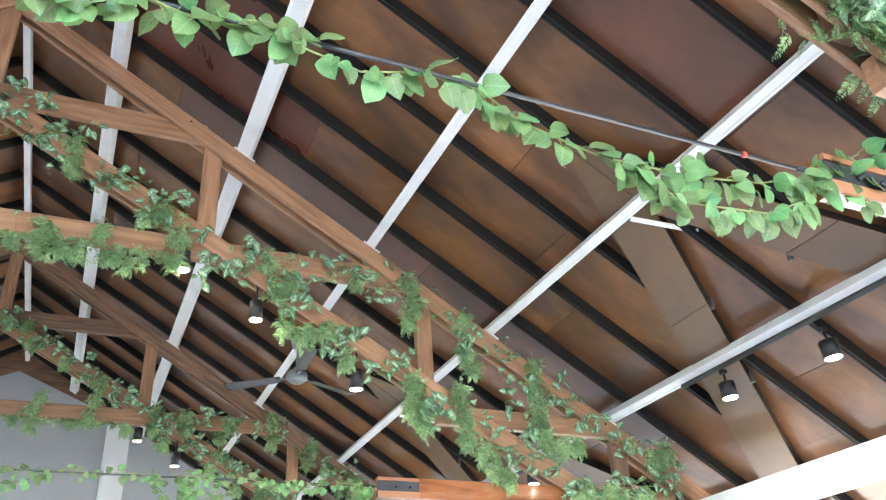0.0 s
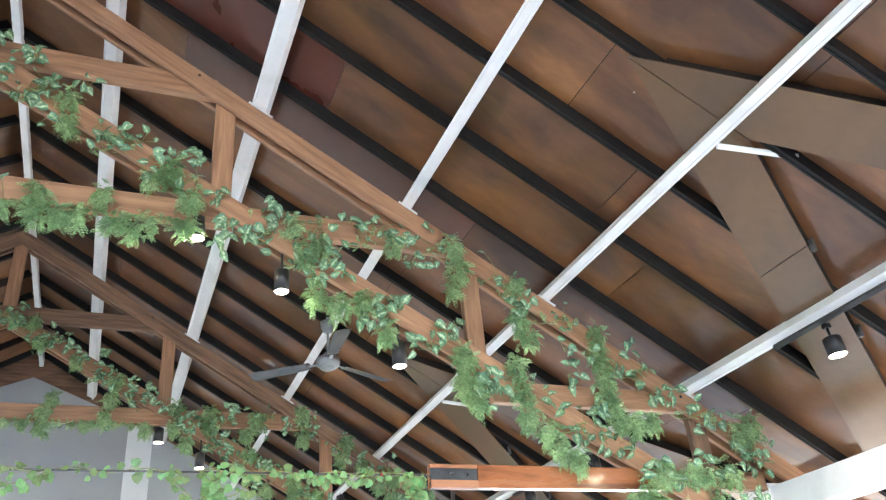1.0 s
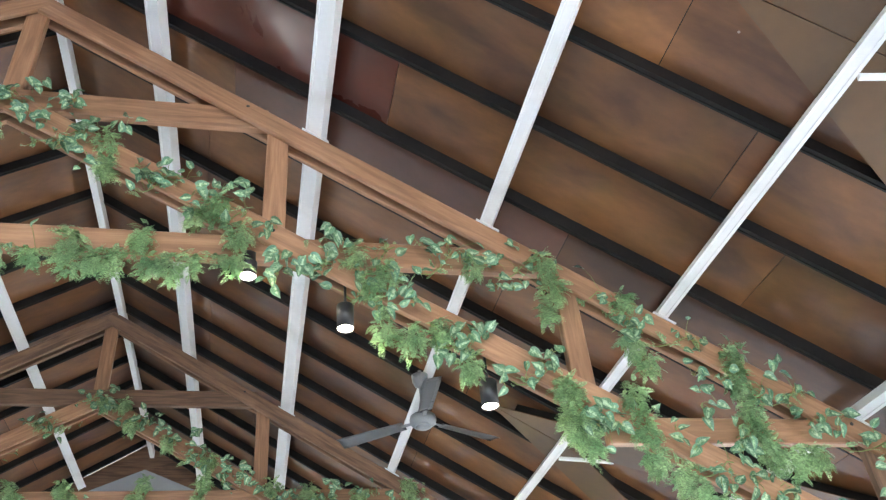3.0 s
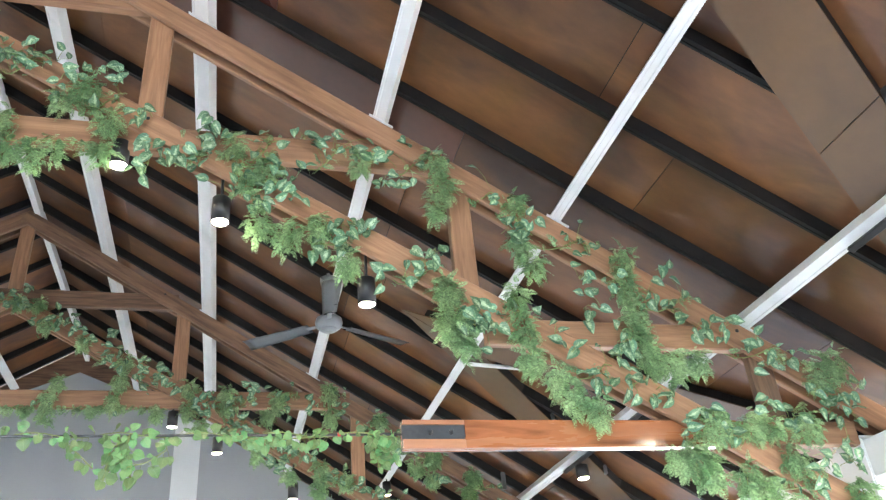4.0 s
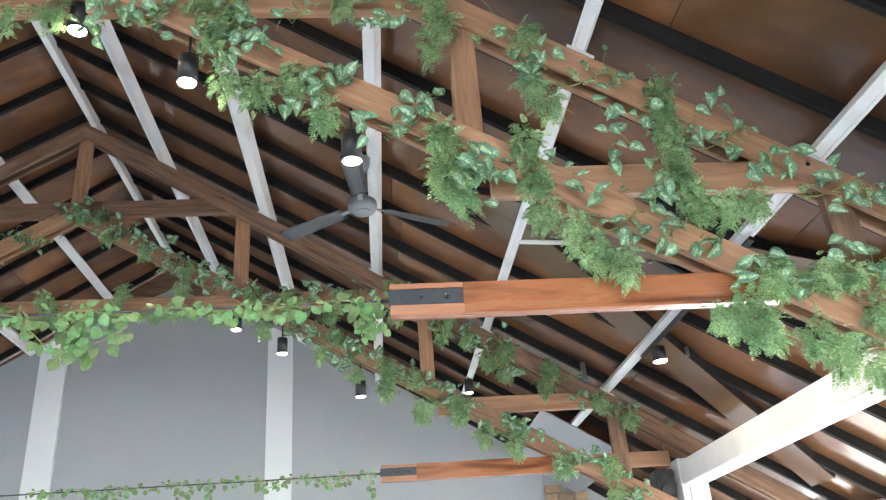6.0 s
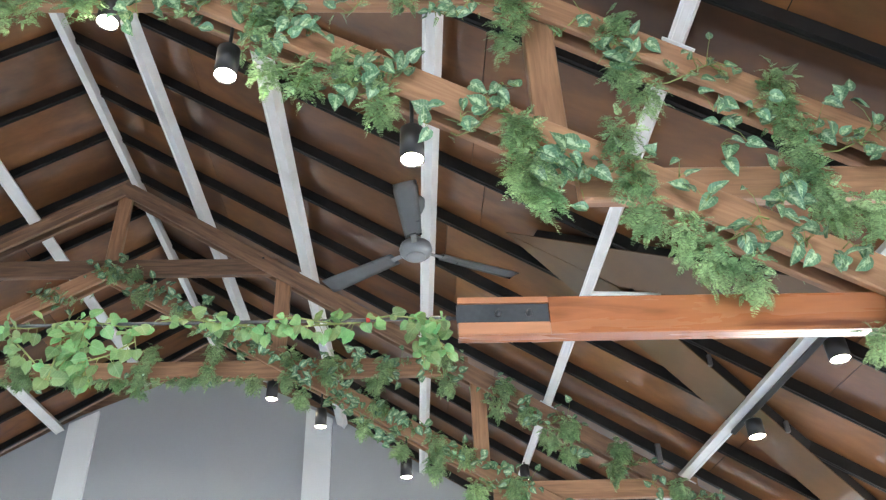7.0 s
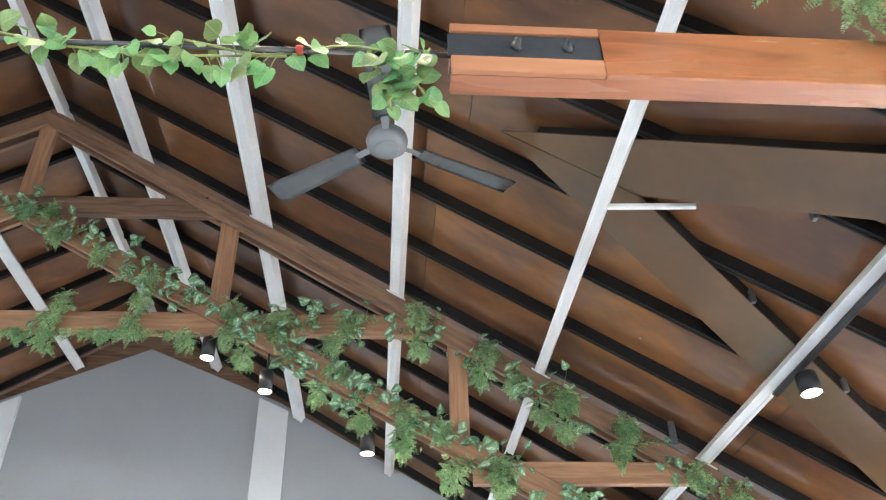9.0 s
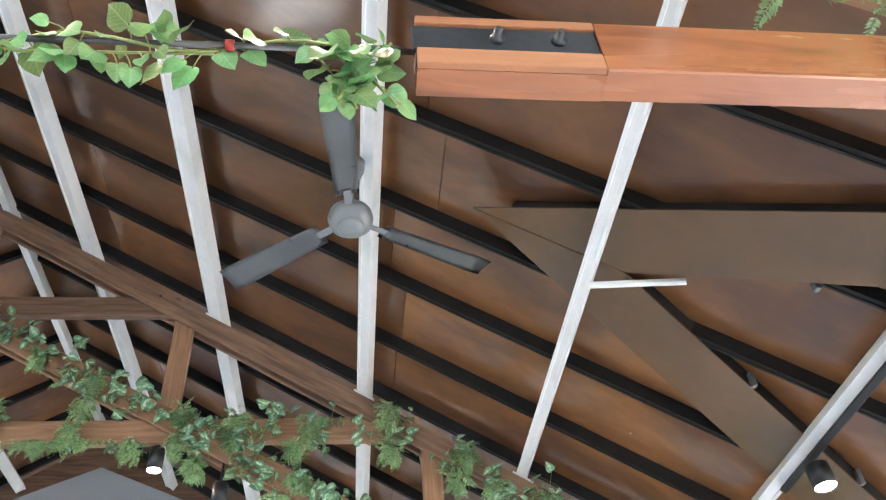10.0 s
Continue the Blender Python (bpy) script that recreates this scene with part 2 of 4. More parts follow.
def box(x0, x1, y0, y1, z0, z1, bevel=0.0, bm=None):
    bm = bm or bmesh.new()
    made = bmesh.ops.create_cube(bm, size=1.0)["verts"]
    for v in made:
        v.co = Vector(((x0 + x1) / 2 + v.co.x * (x1 - x0), (y0 + y1) / 2 + v.co.y * (y1 - y0), (z0 + z1) / 2 + v.co.z * (z1 - z0)))
    if bevel:
        bmesh.ops.bevel(bm, geom=list({e for v in made for e in v.link_edges}), offset=bevel, segments=2, affect="EDGES")
    return bm


def turned(profile, segments=24, bm=None):
    """A body of revolution about z from (radius, height) pairs."""
    bm = bm or bmesh.new()
    rings = []
    for r, z in profile:
        rings.append([bm.verts.new((r * math.cos(2 * math.pi * k / segments), r * math.sin(2 * math.pi * k / segments), z)) for k in range(segments)])
    for a, b in zip(rings, rings[1:]):
        for k in range(segments):
            bm.faces.new((a[k], a[(k + 1) % segments], b[(k + 1) % segments], b[k])).smooth = True
    bm.faces.new(rings[0][::-1]), bm.faces.new(rings[-1])
    bmesh.ops.recalc_face_normals(bm, faces=bm.faces)
    return bm


def tube(points, radius, sides=6, bm=None):
    """A round rod through points."""
    bm = bm or bmesh.new()
    pts = [Vector(p) for p in points]
    rings = []
    for i, p in enumerate(pts):
        d = (pts[min(i + 1, len(pts) - 1)] - pts[max(i - 1, 0)]).normalized()
        u = d.orthogonal().normalized() if abs(d.z) > 0.95 else Vector((0, 0, 1)).cross(d).normalized()
        w = d.cross(u)
        rings.append([bm.verts.new(p + radius * (math.cos(2 * math.pi * k / sides) * u + math.sin(2 * math.pi * k / sides) * w)) for k in range(sides)])
    for a, b in zip(rings, rings[1:]):
        for k in range(sides):
            bm.faces.new((a[k], a[(k + 1) % sides], b[(k + 1) % sides], b[k])).smooth = True
    bm.faces.new(rings[0]), bm.faces.new(rings[-1][::-1])
    bmesh.ops.recalc_face_normals(bm, faces=bm.faces)
    return bm


# ---- ground, floor, walls ----
bm = bmesh.new()
bmesh.ops.create_grid(bm, x_segments=8, y_segments=8, size=900)
ground = tagged(link("ground", bm, M_GROUND, matrix=pose(0, 0, -0.12)), "pale sunlit paving outside the hall", "ground", kind="structure")
floor = tagged(link("floor", box(-5.9, 5.9, BACK_Y - 0.4, GABLE_Y, -0.1, 0.0), M_FLOOR), "pale polished floor of the hall", "floor", kind="structure")


def gable_height(x):
    d = abs(x - RIDGE_X)
    return 6.33 - 0.43 * min(d, 1.6) - 0.59 * max(d - 1.6, 0.0)


bm = bmesh.new()
_xs = [-7.2, -5.8, RIDGE_X - 1.6, RIDGE_X, RIDGE_X + 1.6, 5.4, 5.9, 7.3]
_front, _rear = [], []
for x in _xs:
    _front.append((bm.verts.new((x, GABLE_Y, -0.1)), bm.verts.new((x, GABLE_Y, gable_height(x)))))
    _rear.append((bm.verts.new((x, GABLE_Y + 0.2, -0.1)), bm.verts.new((x, GABLE_Y + 0.2, gable_height(x)))))
for k in range(len(_xs) - 1):
    (a, b), (c, d), (e, f), (g, h) = _front[k], _front[k + 1], _rear[k], _rear[k + 1]
    bm.faces.new((a, c, d, b)), bm.faces.new((e, f, h, g)), bm.faces.new((b, d, h, f)), bm.faces.new((a, e, g, c))
bm.faces.new((_front[0][0], _front[0][1], _rear[0][1], _rear[0][0])), bm.faces.new((_front[-1][0], _rear[-1][0], _rear[-1][1], _front[-1][1]))
bmesh.ops.recalc_face_normals(bm, faces=bm.faces)
wall_gable = tagged(link("wall_gable", bm, M_WALL), "smooth grey painted gable wall", "wall", kind="structure")
for x0, x1 in ((1.46, 1.808), (-1.621, -1.265)):
    bm = bmesh.new()
    lo, hi = gable_height(x0) - 0.06, gable_height(x1) - 0.06
    vs = [bm.verts.new(c) for c in ((x0, GABLE_Y - 0.05, 0), (x1, GABLE_Y - 0.05, 0), (x1, GABLE_Y - 0.05, hi), (x0, GABLE_Y - 0.05, lo))]
    f = bm.faces.new(vs)
    bmesh.ops.solidify(bm, geom=[f], thickness=0.049)
    for v in bm.verts:
        v.co.y = GABLE_Y - 0.05 if v.co.y < GABLE_Y - 0.04 and v in vs else max(v.co.y, GABLE_Y - 0.05)
    for v in bm.verts:
        if v not in vs:
            v.co.y = GABLE_Y + 0.01
    bmesh.ops.recalc_face_normals(bm, faces=bm.faces)
    tagged(link("wall_pilaster", bm, M_COLUMN), "flat pale painted pilaster on the gable wall", "pilaster", kind="structure")
bm = bmesh.new()
for s in (1, -1):
    for d0, d1 in ((0.0, 1.6), (1.6, 3.8), (3.8, 7.2)):
        quad = []
        for d, top in ((d0, 0), (d1, 0), (d1, 1), (d0, 1)):
            x = RIDGE_X + s * d
            quad.append(bm.verts.new((x, GABLE_Y + 0.03, RIDGE - FALL * (RIDGE_X + d) + 0.18 if top else gable_height(x) - 0.02)))
        far = [bm.verts.new(v.co + Vector((0, 0.06, 0))) for v in quad]
        bm.faces.new(quad), bm.faces.new(far[::-1])
        for k in range(4):
            bm.faces.new((quad[k], far[k], far[(k + 1) % 4], quad[(k + 1) % 4]))
bmesh.ops.recalc_face_normals(bm, faces=bm.faces)
tagged(link("gable_closure", bm, M_OLD), "dark brown board closing the gable under the roof", "trim", kind="structure")
# out of view: an added left wall, kept low so that daylight comes in over it
unseen_wall_left = tagged(link("unseen_wall_left", box(-5.9, -5.65, BACK_Y - 0.4, GABLE_Y, 0.0, 0.95), M_WALL), "unseen low grey side wall, added to shape the light from the left", "wall", kind="structure")

# ---- roof ----
def ceiling_sheets():
    """Plywood sheets over the rafters on both slopes, each an island with a small gap and sag."""
    bm = bmesh.new()
    rnd = random.Random(5)
    edges = [BACK_Y - 0.5] + [y for y in RAFTER_Y if BACK_Y - 0.4 < y < GABLE_Y] + [GABLE_Y + 0.25]
    for side in (1, -1):
        for y0, y1 in zip(edges, edges[1:]):
            x = RIDGE_X - N_RAFTER * SN
            if y1 < GABLE_Y and side == 1 and abs(y0 - 4.604) < 0.05:
                cuts = [2.27, 4.3, 6.4, 7.5]
            elif side == 1 and abs(y0 - 2.172) < 0.05:
                cuts = [2.05, 4.08, 6.15, 7.5]
            else:
                first = rnd.uniform(0.9, 2.1)
                cuts = [first, first + 2.08, first + 4.16, 7.5] if first + 4.16 < 7.3 else [first, first + 2.08, 7.5]
            for c in cuts:
                red = side == 1 and ((abs(y0 - 4.604) < 0.05 and c == 2.27) or (abs(y0 - 3.996) < 0.05 and x < 0.5))
                dark = side == 1 and ((abs(y0 - 2.172) < 0.05 and c == 4.08) or (abs(y0 - 5.212) < 0.05 and 0.5 < x < 3))
                g, dn = 0.002, rnd.uniform(0, 0.004)
                low = [bm.verts.new(roof(xx, yy, N_RAFTER + dn, side)) for xx, yy in ((x + g, y0 + g), (c - g, y0 + g), (c - g, y1 - g), (x + g, y1 - g))]
                high = [bm.verts.new(v.co + Vector((side * SN, 0, CS)) * 0.012) for v in low]
                faces = [bm.faces.new(low), bm.faces.new(high[::-1])]
                faces += [bm.faces.new((low[k], high[k], high[(k + 1) % 4], low[(k + 1) % 4])) for k in range(4)]
                for f in faces:
                    f.material_index = 1 if red else 2 if dark else 0
                x = c
    bmesh.ops.recalc_face_normals(bm, faces=bm.faces)
    return bm


ceiling = tagged(link("ceiling", ceiling_sheets(), (M_PLY, M_PLY_RED, M_PLY_DARK)), "brown varnished plywood sheets under the pitched roof", "ceiling", kind="structure")
bm = bmesh.new()
for side in (1, -1):
    a = [bm.verts.new(roof(x, y, N_RAFTER + 0.03, side)) for x, y in ((RIDGE_X - (N_RAFTER + 0.03) * SN, BACK_Y - 0.55), (7.6, BACK_Y - 0.55), (7.6, GABLE_Y + 0.4), (RIDGE_X - (N_RAFTER + 0.03) * SN, GABLE_Y + 0.4))]
    b = [bm.verts.new(v.co + Vector((side * SN, 0, CS)) * 0.04) for v in a]
    bm.faces.new(a), bm.faces.new(b[::-1])
    for k in range(4):
        bm.faces.new((a[k], b[k], b[(k + 1) % 4], a[(k + 1) % 4]))
bmesh.ops.recalc_face_normals(bm, faces=bm.faces)
tagged(link("roof_deck", bm, M_RAFTER), "dark roof covering over the plywood", "roof", kind="structure")

def purlin_bar(length, width=0.068, depth=N_PURLIN - 0.002, lip=0.016):
    """A lipped steel channel: a box section with a shallow groove along its underside."""
    bm = bmesh.new()
    a, b = width / 2, depth / 2
    sec = [(-a, -b), (-a + lip, -b), (-a + lip + 0.002, -b + 0.006), (a - lip - 0.002, -b + 0.006), (a - lip, -b), (a, -b), (a, b), (-a, b)]
    rings = [[bm.verts.new((x, y, z)) for y, z in sec] for x in (0, length)]
    for k in range(8):
        bm.faces.new((rings[0][k], rings[1][k], rings[1][(k + 1) % 8], rings[0][(k + 1) % 8]))
    bm.faces.new(rings[0]), bm.faces.new(rings[1][::-1])
    bmesh.ops.recalc_face_normals(bm, faces=bm.faces)
    return bm


rafters = thing("rafters", "black steel rafters under the plywood ceiling", "rafters", kind="structure")
for side in (1, -1):
    proto = None
    for y in RAFTER_Y:
        if not BACK_Y - 0.4 < y < GABLE_Y - 0.02:
            continue
        n = (N_PURLIN + N_RAFTER) / 2
        m = along(roof(RIDGE_X - n * SN + 0.01, y, n, side), roof(7.45, y, n, side), (side * SN, 0, CS))
        if proto is None:
            length = 7.40 / CS
            proto = part("rafter", purlin_bar(length, 0.038, N_RAFTER - N_PURLIN - 0.002, 0.012), M_RAFTER, rafters, matrix=m)
        else:
            ob = new("rafter", proto.data)
            ob.parent, ob.matrix_basis = rafters, m


for x, width in PURLINS:
    mesh = None
    for side in (1, -1):
        xc, n = x - width / 2 * CS, N_PURLIN / 2
        m = along(roof(xc, BACK_Y - 0.4, n, side), roof(xc, GABLE_Y - 0.001, n, side), (side * SN, 0, CS))
        ob = new("purlin", mesh) if mesh else link("purlin", purlin_bar(GABLE_Y - BACK_Y + 0.4, width), M_WHITE, matrix=m)
        mesh, ob.matrix_basis = ob.data, m
        tagged(ob, "white painted steel purlin running along the slope", "purlin", "roof purlins", "structure")
tagged(link("ridge_beam", bar(GABLE_Y - BACK_Y + 0.39, 0.11, 0.06, 0.004), M_WHITE, matrix=along((0.17, BACK_Y - 0.4, RIDGE - 0.05), (0.17, GABLE_Y - 0.001, RIDGE - 0.05))), "narrow white painted steel beam under the ridge", "ridge beam", kind="structure")

# eave beams, columns and the outer eave
for side in (1, -1):
    x0, x1 = sorted((side * EAVE_X, side * (EAVE_X + 0.22)))
    tagged(link("eave_beam", box(x0, x1, BACK_Y - 0.4, GABLE_Y - 0.002, 2.62, 2.82, 0.006), M_WHITE), "white painted steel box beam along the eaves", "beam", kind="structure")
    for y in TRUSS_Y:
        a, b = sorted((side * (EAVE_X + 0.004), side * (EAVE_X + 0.216)))
        col = thing("column", "white painted square steel column under the eave beam", "column", (side * (EAVE_X + 0.11), y + 0.153, 0), kind="structure")
        part("shaft", box(-0.122, 0.122, -0.11, 0.11, 0, 2.835, 0.008), M_WHITE, col)
        part("cap", box(-0.126, 0.126, -0.114, 0.114, 2.836, 2.848, 0.003), M_WHITE, col)
        part("conduit", tube([(side * -0.05, -0.120, 0), (side * -0.05, -0.120, 2.80)], 0.009), M_WHITE, col)
    xo = 7.1
    top = roof(xo, 0, N_PURLIN, side)
    tagged(link("outer_eave_beam", box(min(top.x - 0.06, top.x + 0.06), max(top.x - 0.06, top.x + 0.06), BACK_Y - 0.4, GABLE_Y, top.z - 0.2, top.z - 0.03, 0.005), M_WHITE), "white painted beam along the outer eave", "beam", kind="structure")
    blocks = thing("eave_blocks", "white packing blocks between the rafter tails", "eave blocks", kind="structure")
    for y0 in RAFTER_Y:
        if 0 < y0 < GABLE_Y - 0.5:
            part("block", box(top.x - 0.05, top.x + 0.05, y0 + 0.1, y0 + 0.42, top.z - 0.03, top.z + 0.06, 0.006), M_WHITE, blocks)


# diagonal ceiling boards with their rod, one set in each bay of the right slope
def on_slope(p, q, width, thick, n, side=1):
    a, b = roof(p[0], p[1], n, side), roof(q[0], q[1], n, side)
    return along(a, b, (side * SN, 0, CS)), (b - a).length


def strip(corners, n, thick):
    """A flat board on the slope from plan corners (x, y)."""
    bm = bmesh.new()
    low = [bm.verts.new(roof(x, y, n)) for x, y in corners]
    high = [bm.verts.new(roof(x, y, n + thick)) for x, y in corners]
    bm.faces.new(low), bm.faces.new(high[::-1])
    for k in range(len(low)):
        bm.faces.new((low[k], high[k], high[(k + 1) % len(low)], low[(k + 1) % len(low)]))
    bmesh.ops.recalc_face_normals(bm, faces=bm.faces)
    return bm


for bay in (3.42, 7.415):
    boards = thing("diagonal_boards", "brown plywood strips boxed in diagonally under the rafters", "ceiling boards", kind="structure")
    seam = 4.72 if bay < 5 else 6.25
    for s in (-1, 1):
        n = N_PURLIN - 0.010

        def edge(x, wide, s=s):
            return bay + s * (0.597 * (x - 3.46) - wide)
        g = 0.003 * s
        part("board", strip([(3.46, bay + g), (seam, edge(seam, 0)), (seam, edge(seam, 0.40)), (4.130, bay + g)], n, 0.008), M_PLY_BOARD, boards)
        part("board", strip([(seam + 0.005, edge(seam + 0.005, 0)), (6.7, edge(6.7, 0)), (6.7, edge(6.7, 0.40)), (seam + 0.005, edge(seam + 0.005, 0.40))], n + 0.001, 0.008), M_PLY_BOARD, boards)
        for x0, wide in ((3.62, 0.035), (4.20, 0.365)):
            m, length = on_slope((x0, edge(x0, wide)), (6.7, edge(6.7, wide)), 0, 0, n + 0.046)
            part("diagonal_rafter", bar(length, 0.070, 0.034, 0.003), M_RAFTER, boards, matrix=m)
        for k in (4.75, 5.3):
            p = roof(k, edge(k, 0.42), n + 0.02)
            part("cleat", box(-0.012, 0.012, -0.016, 0.016, -0.035, 0.045, 0.003), M_GALV, boards, matrix=Matrix.Translation(p))
    a = roof(4.03, bay + 0.09, 0.0)
    part("rod", bar(0.43, 0.028, 0.028, 0.006), M_WHITE, boards, "white steel rod", matrix=along(a, (a.x + 0.405, a.y - 0.135, a.z - 0.09)))


tagged(link("ceiling_panel", strip([(4.72, 10.75), (5.60, 10.75), (5.60, GABLE_Y - 0.01), (4.72, GABLE_Y - 0.01)], -0.014, 0.012), M_WALL), "grey painted flat panel under the roof beside the gable", "ceiling panel", kind="structure")

# ---- trusses ----
def timber(truss, name, p, q, depth, y0, y1, material, seed, drop=True):
    """A timber whose upper edge runs from p to q, given as (x, z), between the depths y0 and y1 of the truss."""
    a, b = Vector((p[0], (y0 + y1) / 2, p[1])), Vector((q[0], (y0 + y1) / 2, q[1]))
    m = along(a, b)
    m = m @ Matrix.Translation((0, 0, -depth / 2))
    return part(name, bar((b - a).length, depth, y1 - y0, 0.006, 0.0015, seed=seed), material, truss, matrix=m)


def upper(x):
    return RIDGE - 0.002 - FALL * x


def lower(x):
    return LOW_TOP - LOW_FALL * x


def plumb(truss, name, x0, x1, z0, z1, material, seed):
    m = along((( x0 + x1) / 2, 0.067, z0), ((x0 + x1) / 2, 0.067, z1), (1, 0, 0))
    return part(name, bar(z1 - z0, x1 - x0, 0.060, 0.006, 0.0015, seed=seed), material, truss, matrix=m)


def build_truss(y, tone, seed):
    """A scissor truss: doubled upper and lower chords with collars, king post and struts between them."""
    old, mid = tone
    t = thing("roof_truss", "brown timber scissor truss with doubled chords", "roof truss", (0, y, 0), "roof trusses")
    UP, LO = 0.145, 0.15
    for s in (1, -1):
        for k, (a, b) in enumerate(((0.0, 0.035), (0.099, 0.134))):
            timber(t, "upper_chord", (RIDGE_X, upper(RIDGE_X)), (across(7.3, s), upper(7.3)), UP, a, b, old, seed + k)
            end = 5.72 if k == 0 else 5.61
            timber(t, "lower_chord", (RIDGE_X, lower(RIDGE_X)), (across(end, s), lower(end)), LO, a, b, mid, seed + 3 + k)
        for x0, x1 in ((1.632, 1.768), (3.370, 3.500), (5.05, 5.19)):
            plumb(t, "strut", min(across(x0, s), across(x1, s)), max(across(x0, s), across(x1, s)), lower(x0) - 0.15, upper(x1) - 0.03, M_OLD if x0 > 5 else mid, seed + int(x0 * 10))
        timber(t, "stub_collar", (across(3.51, s), 3.496), (across(5.16, s), 3.496), 0.150, 0.037, 0.097, mid, seed + 11)
        for x, z in ((1.50, upper(1.50) - 0.05), (3.25, upper(3.25) - 0.05), (1.70, lower(1.70) - 0.06), (5.0, upper(5.0) - 0.06)):
            m = pose(across(x, s), 0.001, z, 90)
            part("bolt_head", turned([(0.011, -0.002), (0.011, 0.004), (0.008, 0.006)], 8), M_BLACK, t, "dark bolt head", m)
        for x, width in PURLINS[1:5]:
            a, b = roof(x - width * CS - 0.02, 0, 0.001, s), roof(x + 0.05, 0, 0.001, s)
            m = along((a.x, 0.064, a.z), (b.x, 0.064, b.z), (s * SN, 0, CS))
            part("seat_plate", bar((b - a).length, 0.005, 0.15, 0.001), M_WHITE, t, "white steel seat plate", m)
    plumb(t, "king_post", RIDGE_X - 0.065, RIDGE_X + 0.065, lower(RIDGE_X) - 0.1, upper(RIDGE_X) - 0.03, mid, seed + 7)
    timber(t, "collar", (across(1.63, -1), 5.642), (1.63, 5.642), 0.172, 0.037, 0.097, old, seed + 8)
    timber(t, "collar", (across(3.36, -1), 4.600), (3.36, 4.600), 0.172, 0.037, 0.097, mid, seed + 9)
    return t


build_truss(TRUSS_Y[0], (M_TIMBER, M_TIMBER), 10)
build_truss(TRUSS_Y[1], (M_TIMBER, M_TIMBER), 50)
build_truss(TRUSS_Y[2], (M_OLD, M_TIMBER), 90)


def build_tie(y, side, seed):
    """A polished tie stub through the lower chords with a slotted steel plate at its inner end."""
    t = thing("tie_beam", "polished reddish timber tie beam with a bolted steel plate", "beam", (side * (3.03 if y < 9 else 2.975), y, 2.79), "tie beams")
    yc = 0.067
    L0, H, W = 1.83, 0.142, 0.064
    t.rotation_euler = (0, 0, 0 if side == 1 else math.pi)
    yc = yc if side == 1 else -yc
    bm = bar(L0 - 0.31, H, W, 0.003, 0.0006, seed=seed)
    bmesh.ops.translate(bm, vec=(0.31, 0, H / 2), verts=bm.verts)
    box(0.0, 0.312, -W / 2 + 0.012 * side, W / 2, 0.0, H, 0.0, bm) if side == 1 else box(0.0, 0.312, -W / 2, W / 2 - 0.012, 0.0, H, 0.0, bm)
    part("timber", bm, M_BEAM, t, matrix=pose(0, yc, 0))
    face = yc - side * (W / 2 - 0.006)
    part("upper_cheek", box(0.0, 0.309, face - 0.006, face + 0.006, 0.118, H - 0.001, 0.001), M_CHEEK, t, "paler sanded strip")
    part("lower_cheek", box(0.0, 0.309, face - 0.006, face + 0.006, 0.001, 0.045, 0.001), M_CHEEK, t, "paler sanded strip")
    part("tail", bar(0.745, H - 0.012, W - 0.004, 0.005, 0.0012, seed=seed + 1), M_TIMBER, t, "plain oiled timber", pose(L0 + 0.001, yc, H / 2))
    plate = part("plate", box(-0.006, 0.308, yc - W / 2 + 0.004, yc - W / 2 + 0.011, 0.046, 0.116, 0.002), M_PLATE, t, "dark steel plate")
    for x in (0.135, 0.24):
        bm = turned([(0.013, 0), (0.013, 0.008), (0.007, 0.009), (0.007, 0.024), (0.005, 0.026)], 6)
        part("bolt", bm, M_PLATE, plate, "dark steel bolt", pose(x, yc - W / 2 + 0.004, 0.078, 90))
    return t


for y in TRUSS_Y:
    for side in (1, -1):
        build_tie(y, side, int(y * 10))

for y in TRUSS_Y:
    c = thing("tie_cable", "thin dark steel tie cable between the tie beams", "cable", (0, y + 0.067, 2.868), "tie cables")
    part("wire", tube([(-3.03, 0, 0), (-1.5, 0, -0.004), (0, 0, -0.006), (1.5, 0, -0.004), (3.03, 0, 0)], 0.006), M_ROD, c)
    for s in (1, -1):
        part("turnbuckle", turned([(0.005, 0), (0.010, 0.01), (0.010, 0.07), (0.005, 0.08)], 10), M_PLATE, c, matrix=pose(s * 2.93, 0, 0, 0, 90 * s, 0))
    part("tape", turned([(0.009, 0), (0.010, 0.006), (0.009, 0.014)], 8), M_RED, c, "red tape binding", pose(2.72, 0, 0, 0, 90, 0))


